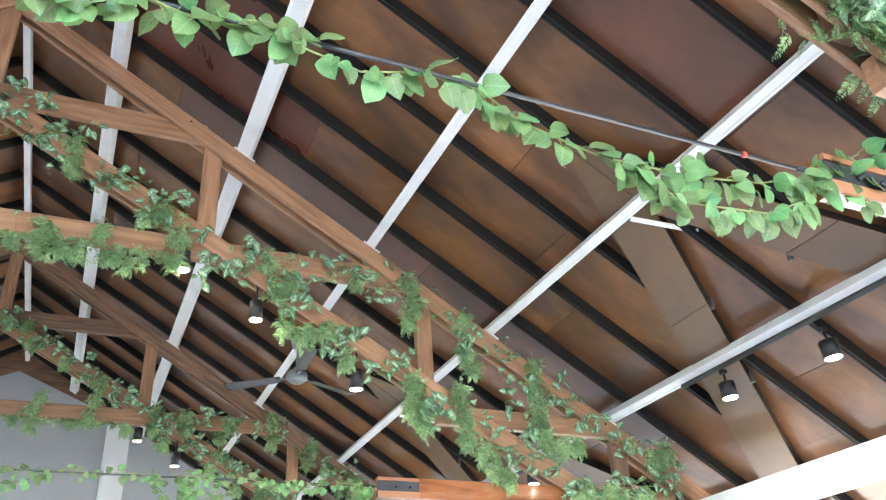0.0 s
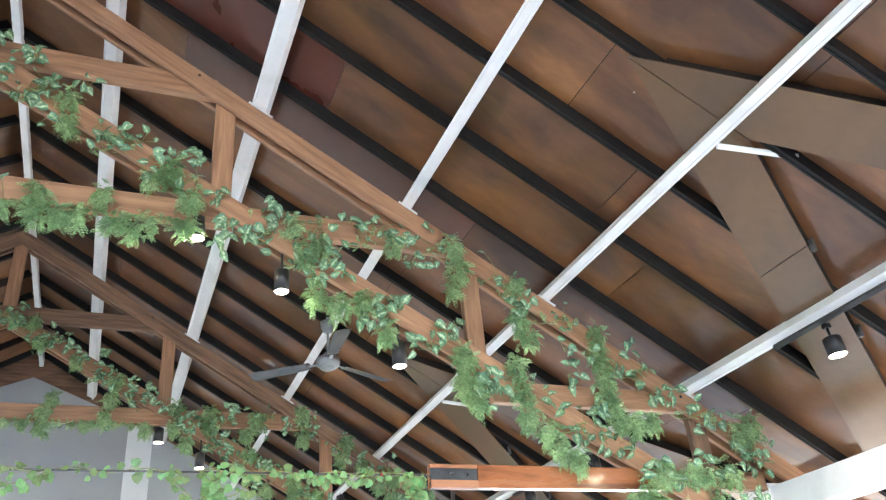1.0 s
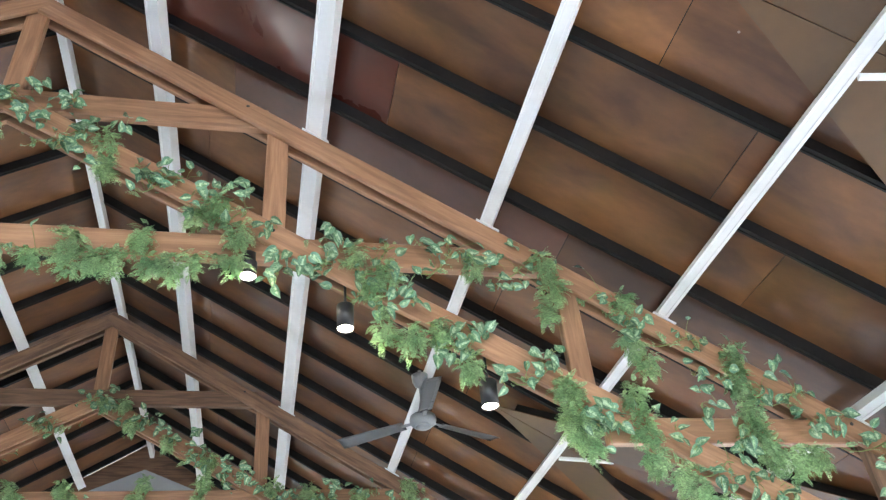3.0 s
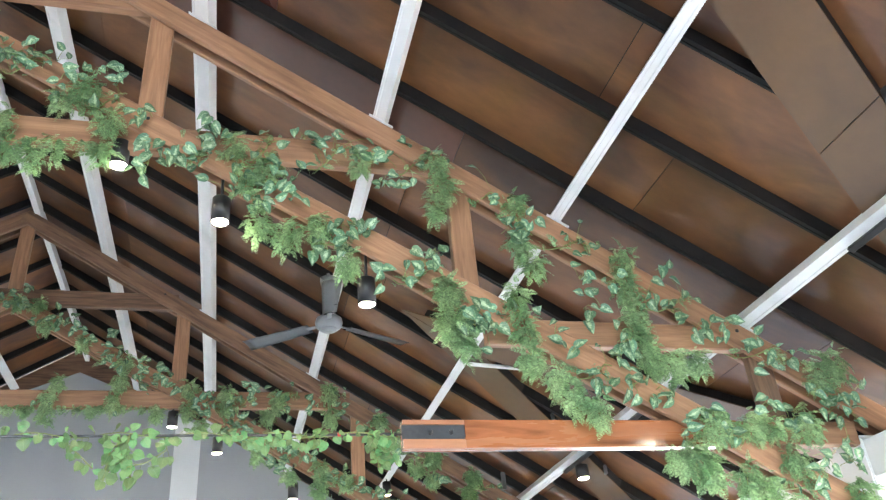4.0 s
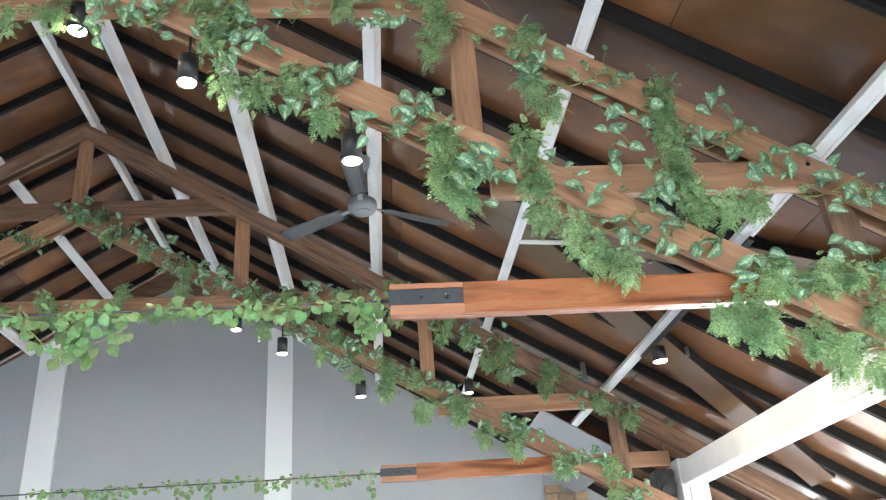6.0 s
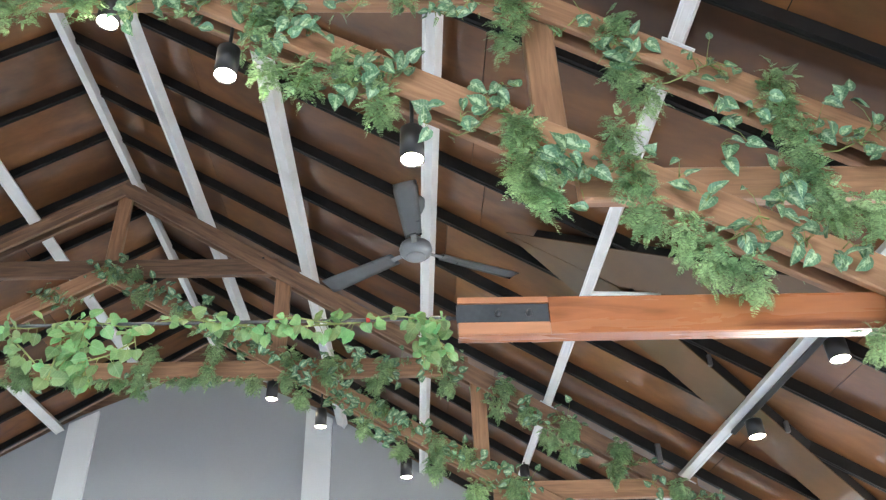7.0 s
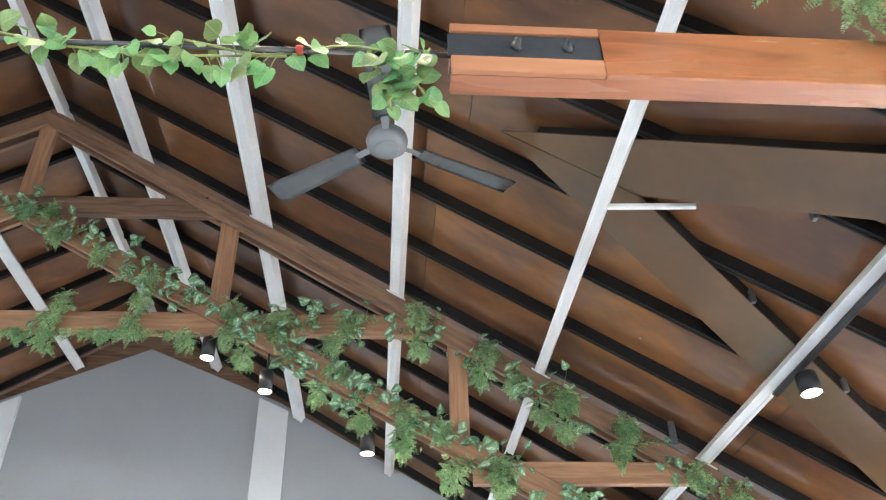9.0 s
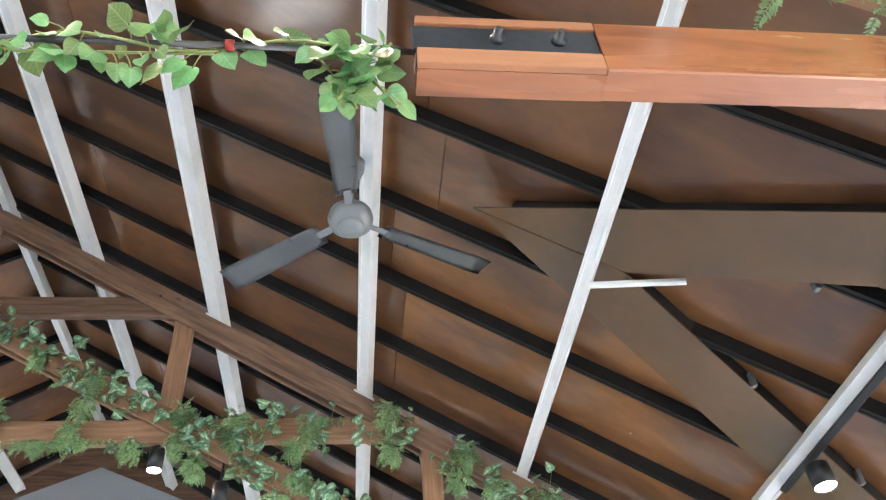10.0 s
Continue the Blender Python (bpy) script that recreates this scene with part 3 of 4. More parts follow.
# ---- ceiling fan ----
def build_fan(x, y, z, turn):
    f = thing("ceiling_fan", "grey three-bladed ceiling fan on a short rod", "ceiling fan", (x, y, z))
    part("motor", turned([(0.03, -0.055), (0.075, -0.052), (0.098, -0.03), (0.105, 0.0), (0.098, 0.03), (0.07, 0.05), (0.025, 0.06)], 32), M_FAN, f)
    part("cap", turned([(0.02, -0.066), (0.055, -0.065), (0.062, -0.056), (0.062, -0.05)], 32), M_FAN, f)
    part("rod", turned([(0.012, 0.05), (0.012, 0.43)], 12), M_FAN, f)
    part("canopy", turned([(0.014, 0.275), (0.045, 0.292), (0.062, 0.335), (0.066, 0.385), (0.03, 0.39)], 24), M_FAN, f)
    part("lower_canopy", turned([(0.045, 0.055), (0.03, 0.09), (0.014, 0.10)], 24), M_FAN, f)
    for k in range(3):
        m = pose(0, 0, 0, 0, 0, turn + 120 * k)
        arm = part("blade_arm", bar(0.10, 0.006, 0.035, 0.002), M_FAN, f, matrix=m @ pose(0.085, 0, -0.008, 10))
        bm = bmesh.new()
        rows = []
        for i in range(9):
            u = i / 8
            w = 0.052 + 0.020 * u
            cz = -0.008 - 0.012 * u
            if i == 8:
                w *= 0.9
            rows.append([bm.verts.new((0.16 + 0.565 * u, v * w, cz + 0.20 * v * w + 0.006 * (1 - v * v))) for v in (-1, -0.5, 0, 0.5, 1)])
        for a, b in zip(rows, rows[1:]):
            for j in range(4):
                bm.faces.new((a[j], b[j], b[j + 1], a[j + 1])).smooth = True
        bmesh.ops.solidify(bm, geom=bm.faces[:], thickness=0.004)
        part("blade", bm, M_FAN, f, matrix=m)
    return f


build_fan(2.905, 7.325, 4.345, 25)


# ---- lamps ----
def build_downlight(x, y, z, tilt=0.0, label="black cylinder downlight hanging under the truss, lit", group="cylinder downlights", stem=0.06, radius=0.048, tall=0.155):
    d = thing("downlight", label, "downlight", (x, y, z), group)
    d.rotation_euler = (radians(tilt), 0, 0)
    r, h = radius, tall
    bm = turned([(r - 0.006, 0.018), (r - 0.004, 0.002), (r, 0.0), (r, h - 0.004), (r - 0.004, h), (0.01, h + 0.001)], 24)
    part("housing", bm, M_BLACK, d)
    part("lens", turned([(r - 0.007, 0.008), (r - 0.007, 0.012)], 24), M_LENS, d, "warm glowing lens")
    part("stem", turned([(0.008, h), (0.008, h + stem)], 8), M_BLACK, d)
    return d


for x, z in ((1.575, 4.332), (2.115, 4.012), (2.883, 3.558)):
    build_downlight(x, TRUSS_Y[1] + 0.067, z, stem=lower(x) - 0.14 - z - 0.155 if lower(x) - 0.14 - z - 0.155 > 0.02 else 0.03)
for x, z in ((1.680, 4.245), (2.105, 3.992), (2.816, 3.553)):
    build_downlight(x, TRUSS_Y[2] + 0.067, z, stem=max(lower(x) - 0.14 - z - 0.155, 0.03))


def build_spot(y, x=5.08, z=3.23):
    d = build_downlight(x, y, z, -4, "black cylinder spotlight clamped to the lighting track, lit", "track spotlights", 0.08, 0.055, 0.115)
    part("bracket", box(-0.02, 0.02, -0.02, 0.02, 0.180, 0.210, 0.003), M_BLACK, d)
    return d


for y, z in ((3.21, 3.17), (4.08, 3.22), (6.78, 3.285), (7.97, 3.30)):
    build_spot(y, z=z)
for y0, y1 in ((2.6, 4.5), (6.2, 8.3)):
    a, b = roof(5.075, y0, -0.014), roof(5.075, y1, -0.014)
    tagged(link("lighting_track", bar(y1 - y0, 0.024, 0.034, 0.003), M_BLACK, matrix=along(a, b, (SN, 0, CS))), "black lighting track under the white purlin", "lighting track")
build_downlight(3.96, 10.8, 3.90, 0, "small black spotlight hanging from the purlin, lit", "track spotlights", 0.03)

# ---- stone cladding, loudspeaker, bracket ----
cladding = thing("stone_cladding", "tan stone blocks clad on the lower end wall", "stone cladding", (0, 0, 0), kind="structure")
_rnd = random.Random(8)
z = 1.6
while z < 3.2:
    h = _rnd.uniform(0.09, 0.14)
    x = 5.15
    while x < 7.2:
        w = _rnd.uniform(0.16, 0.36)
        if z + h < gable_height(x + w) - 0.05:
            part("stone", box(x + 0.004, x + w - 0.004, GABLE_Y - _rnd.uniform(0.03, 0.06), GABLE_Y - 0.001, z + 0.004, z + h - 0.004, 0.006), M_STONE, cladding)
        x += w
    z += h
speaker = thing("loudspeaker", "black box loudspeaker fixed beside the white column", "loudspeaker", (5.50, TRUSS_Y[2] + 0.20, 2.50))
part("cabinet", box(-0.085, 0.085, -0.10, 0.10, 0.0, 0.27, 0.012), M_BLACK, speaker)
part("grille", turned([(0.06, 0), (0.062, 0.006), (0.04, 0.008)], 20), M_PLATE, speaker, matrix=pose(0, -0.101, 0.09, 90))
part("tweeter", turned([(0.025, 0), (0.026, 0.005), (0.012, 0.007)], 16), M_PLATE, speaker, matrix=pose(0, -0.101, 0.205, 90))
part("wall_arm", box(0.085, 0.135, -0.02, 0.02, 0.12, 0.16, 0.004), M_BLACK, speaker)
angle = thing("angle_bracket", "small pale galvanised angle bracket on the truss chord", "bracket", (4.87, TRUSS_Y[2] - 0.004, upper(4.87) + 0.02))
part("foot", box(-0.03, 0.10, -0.03, 0.0, -0.04, -0.03, 0.002), M_GALV, angle, matrix=pose(0, 0, 0, 0, 30, 0))
part("upright", box(-0.02, 0.02, -0.03, 0.0, -0.02, 0.15, 0.002), M_GALV, angle)

# ---- foliage ----
def leaf_mesh(name, length, width, fold, droop, rows, pale=False):
    """A pointed heart leaf along +x, its face up, with a folded midrib."""
    bm = bmesh.new()
    cols = (-1, -0.42, 0, 0.42, 1) if pale else (-1, -0.5, 0, 0.5, 1)
    grid = []
    for u, w in rows:
        line = []
        for v in cols:
            back = -0.09 * abs(v) if u < 0.2 else 0.0
            line.append(bm.verts.new(((u + back) * length, v * w * width, (fold * abs(v) * w - droop * u * u + 0.04 * math.sin(7 * u + v)) * length)))
        grid.append(line)
    for a, b in zip(grid, grid[1:]):
        for j in range(4):
            f = bm.faces.new((a[j], b[j], b[j + 1], a[j + 1]))
            f.smooth = True
            if pale and j in (1, 2) and a[2].co.x < 0.7 * length:
                f.material_index = 1
    me = bpy.data.meshes.new(name)
    bm.to_mesh(me)
    bm.free()
    return me


HEART = ((0.0, 0.10), (0.05, 0.36), (0.20, 0.53), (0.42, 0.52), (0.63, 0.39), (0.84, 0.17), (1.0, 0.015))
ROUND = ((0.0, 0.12), (0.05, 0.42), (0.18, 0.60), (0.40, 0.63), (0.62, 0.51), (0.84, 0.24), (1.0, 0.015))
vine_leaves, ivy_leaves = [], []
for k, (fo, dr, wi) in enumerate(((0.25, 0.18, 0.72), (0.12, 0.32, 0.80), (0.38, 0.08, 0.66))):
    me = leaf_mesh("vine_leaf", 0.060, 0.062 * wi, fo * 0.35, dr * 0.8, ROUND)
    me.materials.append(M_VINE)
    vine_leaves.append(me)
    me = leaf_mesh("ivy_leaf", 0.066, 0.066 * wi * 0.95, fo, dr, HEART, True)
    me.materials.append(M_IVY), me.materials.append(M_IVY_PALE)
    ivy_leaves.append(me)


def leaf_pose(at, tip, face, size):
    x = Vector(tip).normalized()
    f = Vector(face)
    y = f.cross(x).normalized()
    z = x.cross(y)
    m = Matrix((x, y, z)).transposed().to_4x4()
    return Matrix.Translation(at) @ m @ Matrix.Diagonal((size, size, size, 1))


def add_leaf(parent, meshes, at, tip, face, size, rnd):
    ob = new("leaf", rnd.choice(meshes))
    ob.parent = parent
    ob.matrix_basis = leaf_pose(at, tip, face, size)
    return ob


def frond(seed, pairs=12):
    """A fern frond of length 1 along +x with paired leaflets: corner array."""
    rnd = random.Random(seed)
    out = []
    for i in range(pairs):
        u = (i + 0.6) / pairs
        size = 0.30 * (1 - u) ** 0.6 * (0.6 + 0.4 * min(u * 5, 1)) + 0.05
        z = -0.35 * u * u
        for s in (1, -1):
            a = 1.05 + rnd.uniform(-0.25, 0.25)
            d = Vector((math.cos(a), s * math.sin(a), rnd.uniform(-0.35, 0.15)))
            p = Vector((u, 0, z))
            side = d.cross(Vector((0, 0, 1))).normalized() * size * 0.24
            out.append((p, p + d * size * 0.55 + side, p + d * size, p + d * size * 0.55 - side))
    p, q = Vector((0, 0, 0)), Vector((1, 0, -0.35))
    w = Vector((0, 0.012, 0))
    out.append((p - w, p + w, Vector((0.55, 0.01, -0.105)), Vector((0.55, -0.01, -0.105))))
    out.append((Vector((0.55, -0.01, -0.105)), Vector((0.55, 0.01, -0.105)), q + w * 0.3, q - w * 0.3))
    return np.array([[tuple(c) for c in quad] for quad in out])


FRONDS = [frond(k) for k in range(6)]


def fern_mass(parent, spots, seed):
    """Fronds at spots (place, outward direction, size): one mesh."""
    rnd = random.Random(seed)
    parts = []
    for at, out, size in spots:
        tip = Vector(out) + Vector((rnd.uniform(-0.9, 0.9), rnd.uniform(-0.5, 0.5), rnd.uniform(-0.9, 0.5)))
        m = np.array(leaf_pose(at, tip, Vector((rnd.uniform(-0.6, 0.6), -0.7, rnd.uniform(0.0, 1.2))), size))
        parts.append(FRONDS[rnd.randrange(6)] @ m[:3, :3].T + m[:3, 3])
    if not parts:
        return None
    quads = np.concatenate(parts)
    verts = quads.reshape(-1, 3)
    me = bpy.data.meshes.new("fronds")
    me.from_pydata(verts.tolist(), [], np.arange(len(verts)).reshape(-1, 4).tolist())
    me.materials.append(M_FERN)
    ob = new("fronds", me)
    ob.parent = parent
    ob["kind"] = "stuff"
    return ob


def garland(y, label, path, seed, fern=3.0, ivy=9.0, fern_size=0.115, spiral=None, hang=0.5, ivy_size=1.0, spread=0.03):
    """A garland through (x, z) points in front of a truss at depth y. spiral: (pitch, half depth, half width, phase) winds it round a member.
    fern: fronds for each centimetre; ivy: leaves for each 10 cm."""
    rnd = random.Random(seed)
    g = thing("garland", label, "garland", (path[0][0], y, path[0][1]), "truss garlands")
    base = Vector(g.location)
    pts = []
    for (x0, z0), (x1, z1) in zip(path, path[1:]):
        length = math.hypot(x1 - x0, z1 - z0)
        n = max(1, int(length / 0.015))
        pts += [(x0 + (x1 - x0) * k / n, z0 + (z1 - z0) * k / n) for k in range(n)]
    spots, stem, run, twigs = [], [], 0.0, bmesh.new()
    step = 0.015
    for k, (x, z) in enumerate(pts):
        run = k * step
        if spiral:
            pitch, hz, hy, phase = spiral
            th = 2 * math.pi * (run / pitch) + phase + 0.5 * math.sin(run * 5 + seed)
            off = Vector((0, 0.067 - (hy + 0.015) * math.cos(th), (hz + 0.02) * math.sin(-th + math.pi)))
            out = Vector((0, -math.cos(th), -math.sin(th)))
            thick = 1.0 if out.y < 0.35 else 0.25
            sag = -0.035 if out.z < -0.4 else 0.0
            at = Vector((x, y, z + sag)) + off
        else:
            out, thick = Vector((0, -1, -0.2)), 1.0
            at = Vector((x + 0.015 * math.sin(run * 21 + seed), y - 0.02 - 0.012 * math.sin(run * 13), z))
        local = at - base
        if k % 3 == 0:
            stem.append(local)
        clump = 0.55 + 0.6 * noise.noise(Vector((run * 6.0, seed * 3.1, 0)))
        want = fern * 2.6 * thick * max(clump, 0.25)
        for _ in range(int(want) + (rnd.random() < want % 1)):
            p = local + Vector((rnd.gauss(0, spread), rnd.gauss(0, spread * 0.6), rnd.gauss(0, spread)))
            spots.append((p, (out + Vector((0, -0.25, -hang))).normalized(), 1.1 * fern_size * rnd.uniform(0.5, 1.2)))
        lush = max(0.12, 0.5 + 0.8 * noise.noise(Vector((run * 4.0, seed * 1.7, 9.0))))
        if rnd.random() < ivy * step * 6.5 * thick * lush:
            p = local + Vector((rnd.gauss(0, 0.055), -0.025 - abs(rnd.gauss(0, 0.035)), rnd.gauss(0, 0.055)))
            tip = Vector((rnd.uniform(-1, 1), -0.35 + rnd.uniform(-0.4, 0.4), rnd.uniform(-1.1, 0.5)))
            face = Vector((rnd.uniform(-0.8, 0.8), -1, rnd.uniform(-0.6, 0.9)))
            add_leaf(g, ivy_leaves, p, tip, face, 1.2 * ivy_size * rnd.uniform(0.5, 1.2), rnd)
            tube([local, local.lerp(p, 0.5) + Vector((0, -0.01, 0.012)), p], 0.0016, 4, twigs)
    if len(stem) > 2:
        part("stem", tube(stem, 0.004, 5, twigs), M_STEM, g)
    else:
        twigs.free()
    fern_mass(g, spots, seed + 1)
    return g


FERN = "green fern garland with variegated ivy leaves on the truss"
# clumps on the middle truss: x, z and size of fern tufts; x, z of ivy sprays
F_far = ((0.13, 4.61, 0.09), (0.19, 4.4, 0.09), (0.31, 4.29, 0.07), (0.1, 4.39, 0.06), (-0.01, 4.39, 0.08), (0.47, 4.34, 0.06), (-0.04, 5.19, 0.08), (0.07, 5.29, 0.08), (0.74, 5, 0.08), (0.77, 4.32, 0.06))
F_left = ((0.72, 5.2, 0.09), (0.74, 5, 0.06), (1.37, 4.76, 0.12), (1.26, 4.66, 0.08), (1.51, 4.55, 0.1), (1, 4.5, 0.09), (1.06, 4.32, 0.07), (1.18, 4.29, 0.09), (0.65, 4.46, 0.1), (0.67, 4.32, 0.09), (0.79, 4.33, 0.06), (0.88, 4.34, 0.06), (1.5, 4.37, 0.09), (1.28, 4.32, 0.06))
F_mid = ((2.17, 4.47, 0.08), (2.34, 4.33, 0.12), (2.25, 4.25, 0.09), (2.31, 3.96, 0.09), (2.46, 3.9, 0.11), (2.62, 3.96, 0.09), (2.86, 4.41, 0.08), (3.29, 4.45, 0.1), (3.32, 4.27, 0.11), (3.27, 4.13, 0.07), (2.77, 3.75, 0.1), (3.28, 3.63, 0.09), (3.29, 3.44, 0.1))
F_right = ((3.31, 3.58, 0.08), (3.32, 3.41, 0.1), (3.37, 3.31, 0.08), (3.67, 3.58, 0.1), (3.71, 3.4, 0.09), (3.71, 3.23, 0.09), (3.84, 3.14, 0.09), (3.91, 3.03, 0.1), (4.03, 2.95, 0.09), (3.74, 4.19, 0.09), (3.74, 3.91, 0.09), (3.81, 3.8, 0.09), (4.36, 3.86, 0.1), (4.34, 3.69, 0.12), (4.35, 3.49, 0.1), (4.37, 3.36, 0.09), (4.42, 3.25, 0.11), (4.53, 3.22, 0.1), (4.67, 3.24, 0.08))
F_end = ((4.68, 2.89, 0.11), (4.54, 2.73, 0.13), (4.43, 2.71, 0.09), (4.58, 2.64, 0.09), (4.89, 2.88, 0.1), (5.01, 2.88, 0.09), (4.79, 2.6, 0.1), (4.88, 2.53, 0.11), (5.03, 2.44, 0.1), (5.39, 3.17, 0.1), (5.54, 3.24, 0.11), (5.22, 2.25, 0.1), (5.35, 2.3, 0.11), (5.45, 2.51, 0.1), (5.1, 2.7, 0.1), (5.24, 2.87, 0.1))
I_far = ((-0.08, 5.44), (0.08, 5.46), (0.13, 5.52), (0.24, 5.58), (0.38, 5.33), (0.46, 5.51), (0.27, 5.36), (-0.13, 5.39))
I_left = ((0.47, 5.46), (0.54, 5.13), (0.6, 5.27), (0.65, 5.03), (0.81, 5.28), (0.99, 4.94), (1.07, 4.87), (0.92, 5), (1.23, 4.72), (1.27, 4.83), (1.39, 4.87), (1.54, 4.86), (1.69, 4.61), (1.65, 4.54), (1.76, 4.42), (1.74, 4.28), (1.84, 4.33), (1.93, 4.41))
I_mid = ((2.06, 4.56), (2.22, 4.26), (2.31, 4.09), (2.47, 4.15), (2.34, 4.39), (2.54, 4.53), (2.64, 4.54), (2.34, 4.18), (2.82, 4.47), (2.95, 4.46), (3.08, 4.25), (2.98, 4.28), (2.71, 3.97), (2.86, 3.98), (2.66, 3.84), (2.76, 3.86), (2.93, 3.65), (3.07, 3.68), (3.19, 3.76), (3.25, 3.84), (3.39, 3.44), (3.49, 3.43))
I_right = ((4.05, 3.53), (4.06, 3.71), (4.11, 3.61), (4.2, 3.71), (4.46, 3.65), (4.59, 3.53), (4.59, 3.79), (3.86, 3.38), (3.94, 3.27), (3.4, 3.43), (3.5, 3.44), (3.77, 4.06), (3.82, 3.98), (3.69, 3.99), (4.22, 3.26), (4.27, 3.33), (4.7, 3.42), (4.79, 3.43), (4.88, 3.44), (5.04, 3.32))
I_end = ((5.12, 3.22), (5.2, 3.25), (4.25, 3.09), (4.42, 3.07), (4.32, 3), (4.54, 2.87), (5, 2.97), (5.13, 2.9), (5.36, 3.07), (5.49, 3.07), (5.54, 2.94), (5.46, 2.8), (5.39, 2.95), (5.65, 3.09), (5.28, 2.69), (5.42, 2.68), (5.44, 2.4), (5.16, 2.58))
# the same on the far truss
F3_left = ((0.64, 4.64, 0.09), (0.59, 4.5, 0.09), (0.58, 4.35, 0.09), (0.4, 4.37, 0.06), (1.2, 4.84, 0.1), (1.18, 4.65, 0.1), (1.14, 4.44, 0.1), (0.97, 4.37, 0.06), (1.54, 4.36, 0.08), (1.82, 4.59, 0.1), (1.81, 4.39, 0.1), (1.94, 4.23, 0.09), (2.16, 4.55, 0.1), (2.16, 4.39, 0.08), (0.36, 5.44, 0.09), (0.45, 5.23, 0.1), (0.82, 5.04, 0.09), (0.19, 5.47, 0.08))
F3_right = ((2.65, 4.49, 0.1), (2.56, 4.33, 0.09), (3.15, 4.57, 0.11), (3.17, 4.32, 0.11), (2.6, 4.13, 0.09), (2.48, 3.96, 0.09), (3.05, 3.8, 0.11), (3.05, 3.6, 0.1), (3.31, 3.68, 0.1), (3.36, 3.38, 0.12), (2.77, 3.76, 0.09), (3.65, 4.28, 0.1), (3.58, 4.1, 0.09), (3.99, 3.81, 0.1), (4.17, 3.91, 0.1), (4.13, 3.69, 0.08), (4.55, 3.71, 0.1), (4.49, 3.55, 0.1), (3.69, 3.34, 0.11))
F3_end = ((3.82, 4.03, 0.09), (4.14, 3.89, 0.1), (4.56, 3.7, 0.1), (3.66, 3.43, 0.09), (3.9, 3.14, 0.11), (4.16, 3.02, 0.1), (4.56, 2.83, 0.11), (4.99, 2.8, 0.12), (5, 2.54, 0.12), (5.14, 2.43, 0.1), (4.23, 3.17, 0.09), (4.97, 3.39, 0.08), (5.22, 3.21, 0.09))
I3 = ((0.06, 5.49), (0.2, 5.58), (0.56, 5.31), (0.75, 5.19), (1.05, 5.12), (1.36, 4.75), (1.53, 4.8), (1.49, 4.66), (2.38, 4.6), (2.46, 4.6), (2.73, 4.35), (2.95, 4.45), (2.33, 4.17), (2.42, 4.09), (2.61, 3.92), (2.76, 3.96), (2.66, 3.84), (3.27, 4.36), (3.85, 3.97), (3.82, 4.1), (4.26, 3.67), (4.77, 3.42))


def fern_tufts(y, label, tufts, seed):
    """Feathery tufts that hang on the front of a truss, one garland with its stem."""
    rnd = random.Random(seed)
    g = thing("garland", label, "garland", (tufts[0][0], y, tufts[0][1]), "truss garlands")
    base, spots, bm = Vector(g.location), [], bmesh.new()
    for x, z, r in tufts:
        at = Vector((x, y, z)) - base
        tube([at + Vector((0, 0.05, 0.6 * r)), at + Vector((0, 0, 0.3 * r)), at + Vector((rnd.uniform(-0.3, 0.3) * r, -0.01, -0.7 * r))], 0.0025, 5, bm)
        for _ in range(int(1150 * r)):
            a, b = rnd.uniform(0, 2 * math.pi), rnd.random() ** 0.6
            p = at + Vector((0.56 * r * b * math.cos(a), rnd.uniform(-0.04, 0.05), 0.9 * r * b * math.sin(a)))
            out = Vector((0.9 * math.cos(a) * b, -0.55, 0.55 * math.sin(a) * b - 0.55))
            spots.append((p, out, rnd.uniform(0.030, 0.062) if rnd.random() < 0.8 else rnd.uniform(0.06, 0.10)))
    part("stem", bm, M_STEM, g)["kind"] = "stuff"
    fern_mass(g, spots, seed + 1)
    return g


def ivy_sprays(y, label, sprays, seed, size=1.0):
    """Twigs of large variegated leaves that stand off the truss."""
    rnd = random.Random(seed)
    g = thing("ivy_garland", label, "garland", (sprays[0][0], y, sprays[0][1]), "truss ivy")
    base, bm = Vector(g.location), bmesh.new()
    for x, z in sprays:
        at = Vector((x, y, z)) - base
        root = at + Vector((rnd.uniform(-0.05, 0.05), 0.05, rnd.uniform(0.0, 0.05)))
        tube([root, root.lerp(at, 0.5) + Vector((0, -0.02, 0.015)), at], 0.0022, 5, bm)
        for _ in range(rnd.choice((3, 4, 5, 6))):
            p = at + Vector((rnd.gauss(0, 0.042), rnd.uniform(-0.05, 0.015), rnd.gauss(0, 0.040)))
            tip = Vector((rnd.uniform(-1, 1), rnd.uniform(-0.5, 0.1), rnd.uniform(-1.2, 0.45)))
            face = Vector((rnd.uniform(-0.7, 0.7), -1, rnd.uniform(-0.9, 0.5)))
            tube([at, at.lerp(p, 0.5) + Vector((0, -0.008, 0.008)), p], 0.0015, 4, bm)
            add_leaf(g, ivy_leaves, p, tip, face, size * rnd.uniform(0.75, 1.30), rnd)
    part("stem", bm, M_STEM, g)["kind"] = "stuff"
    return g


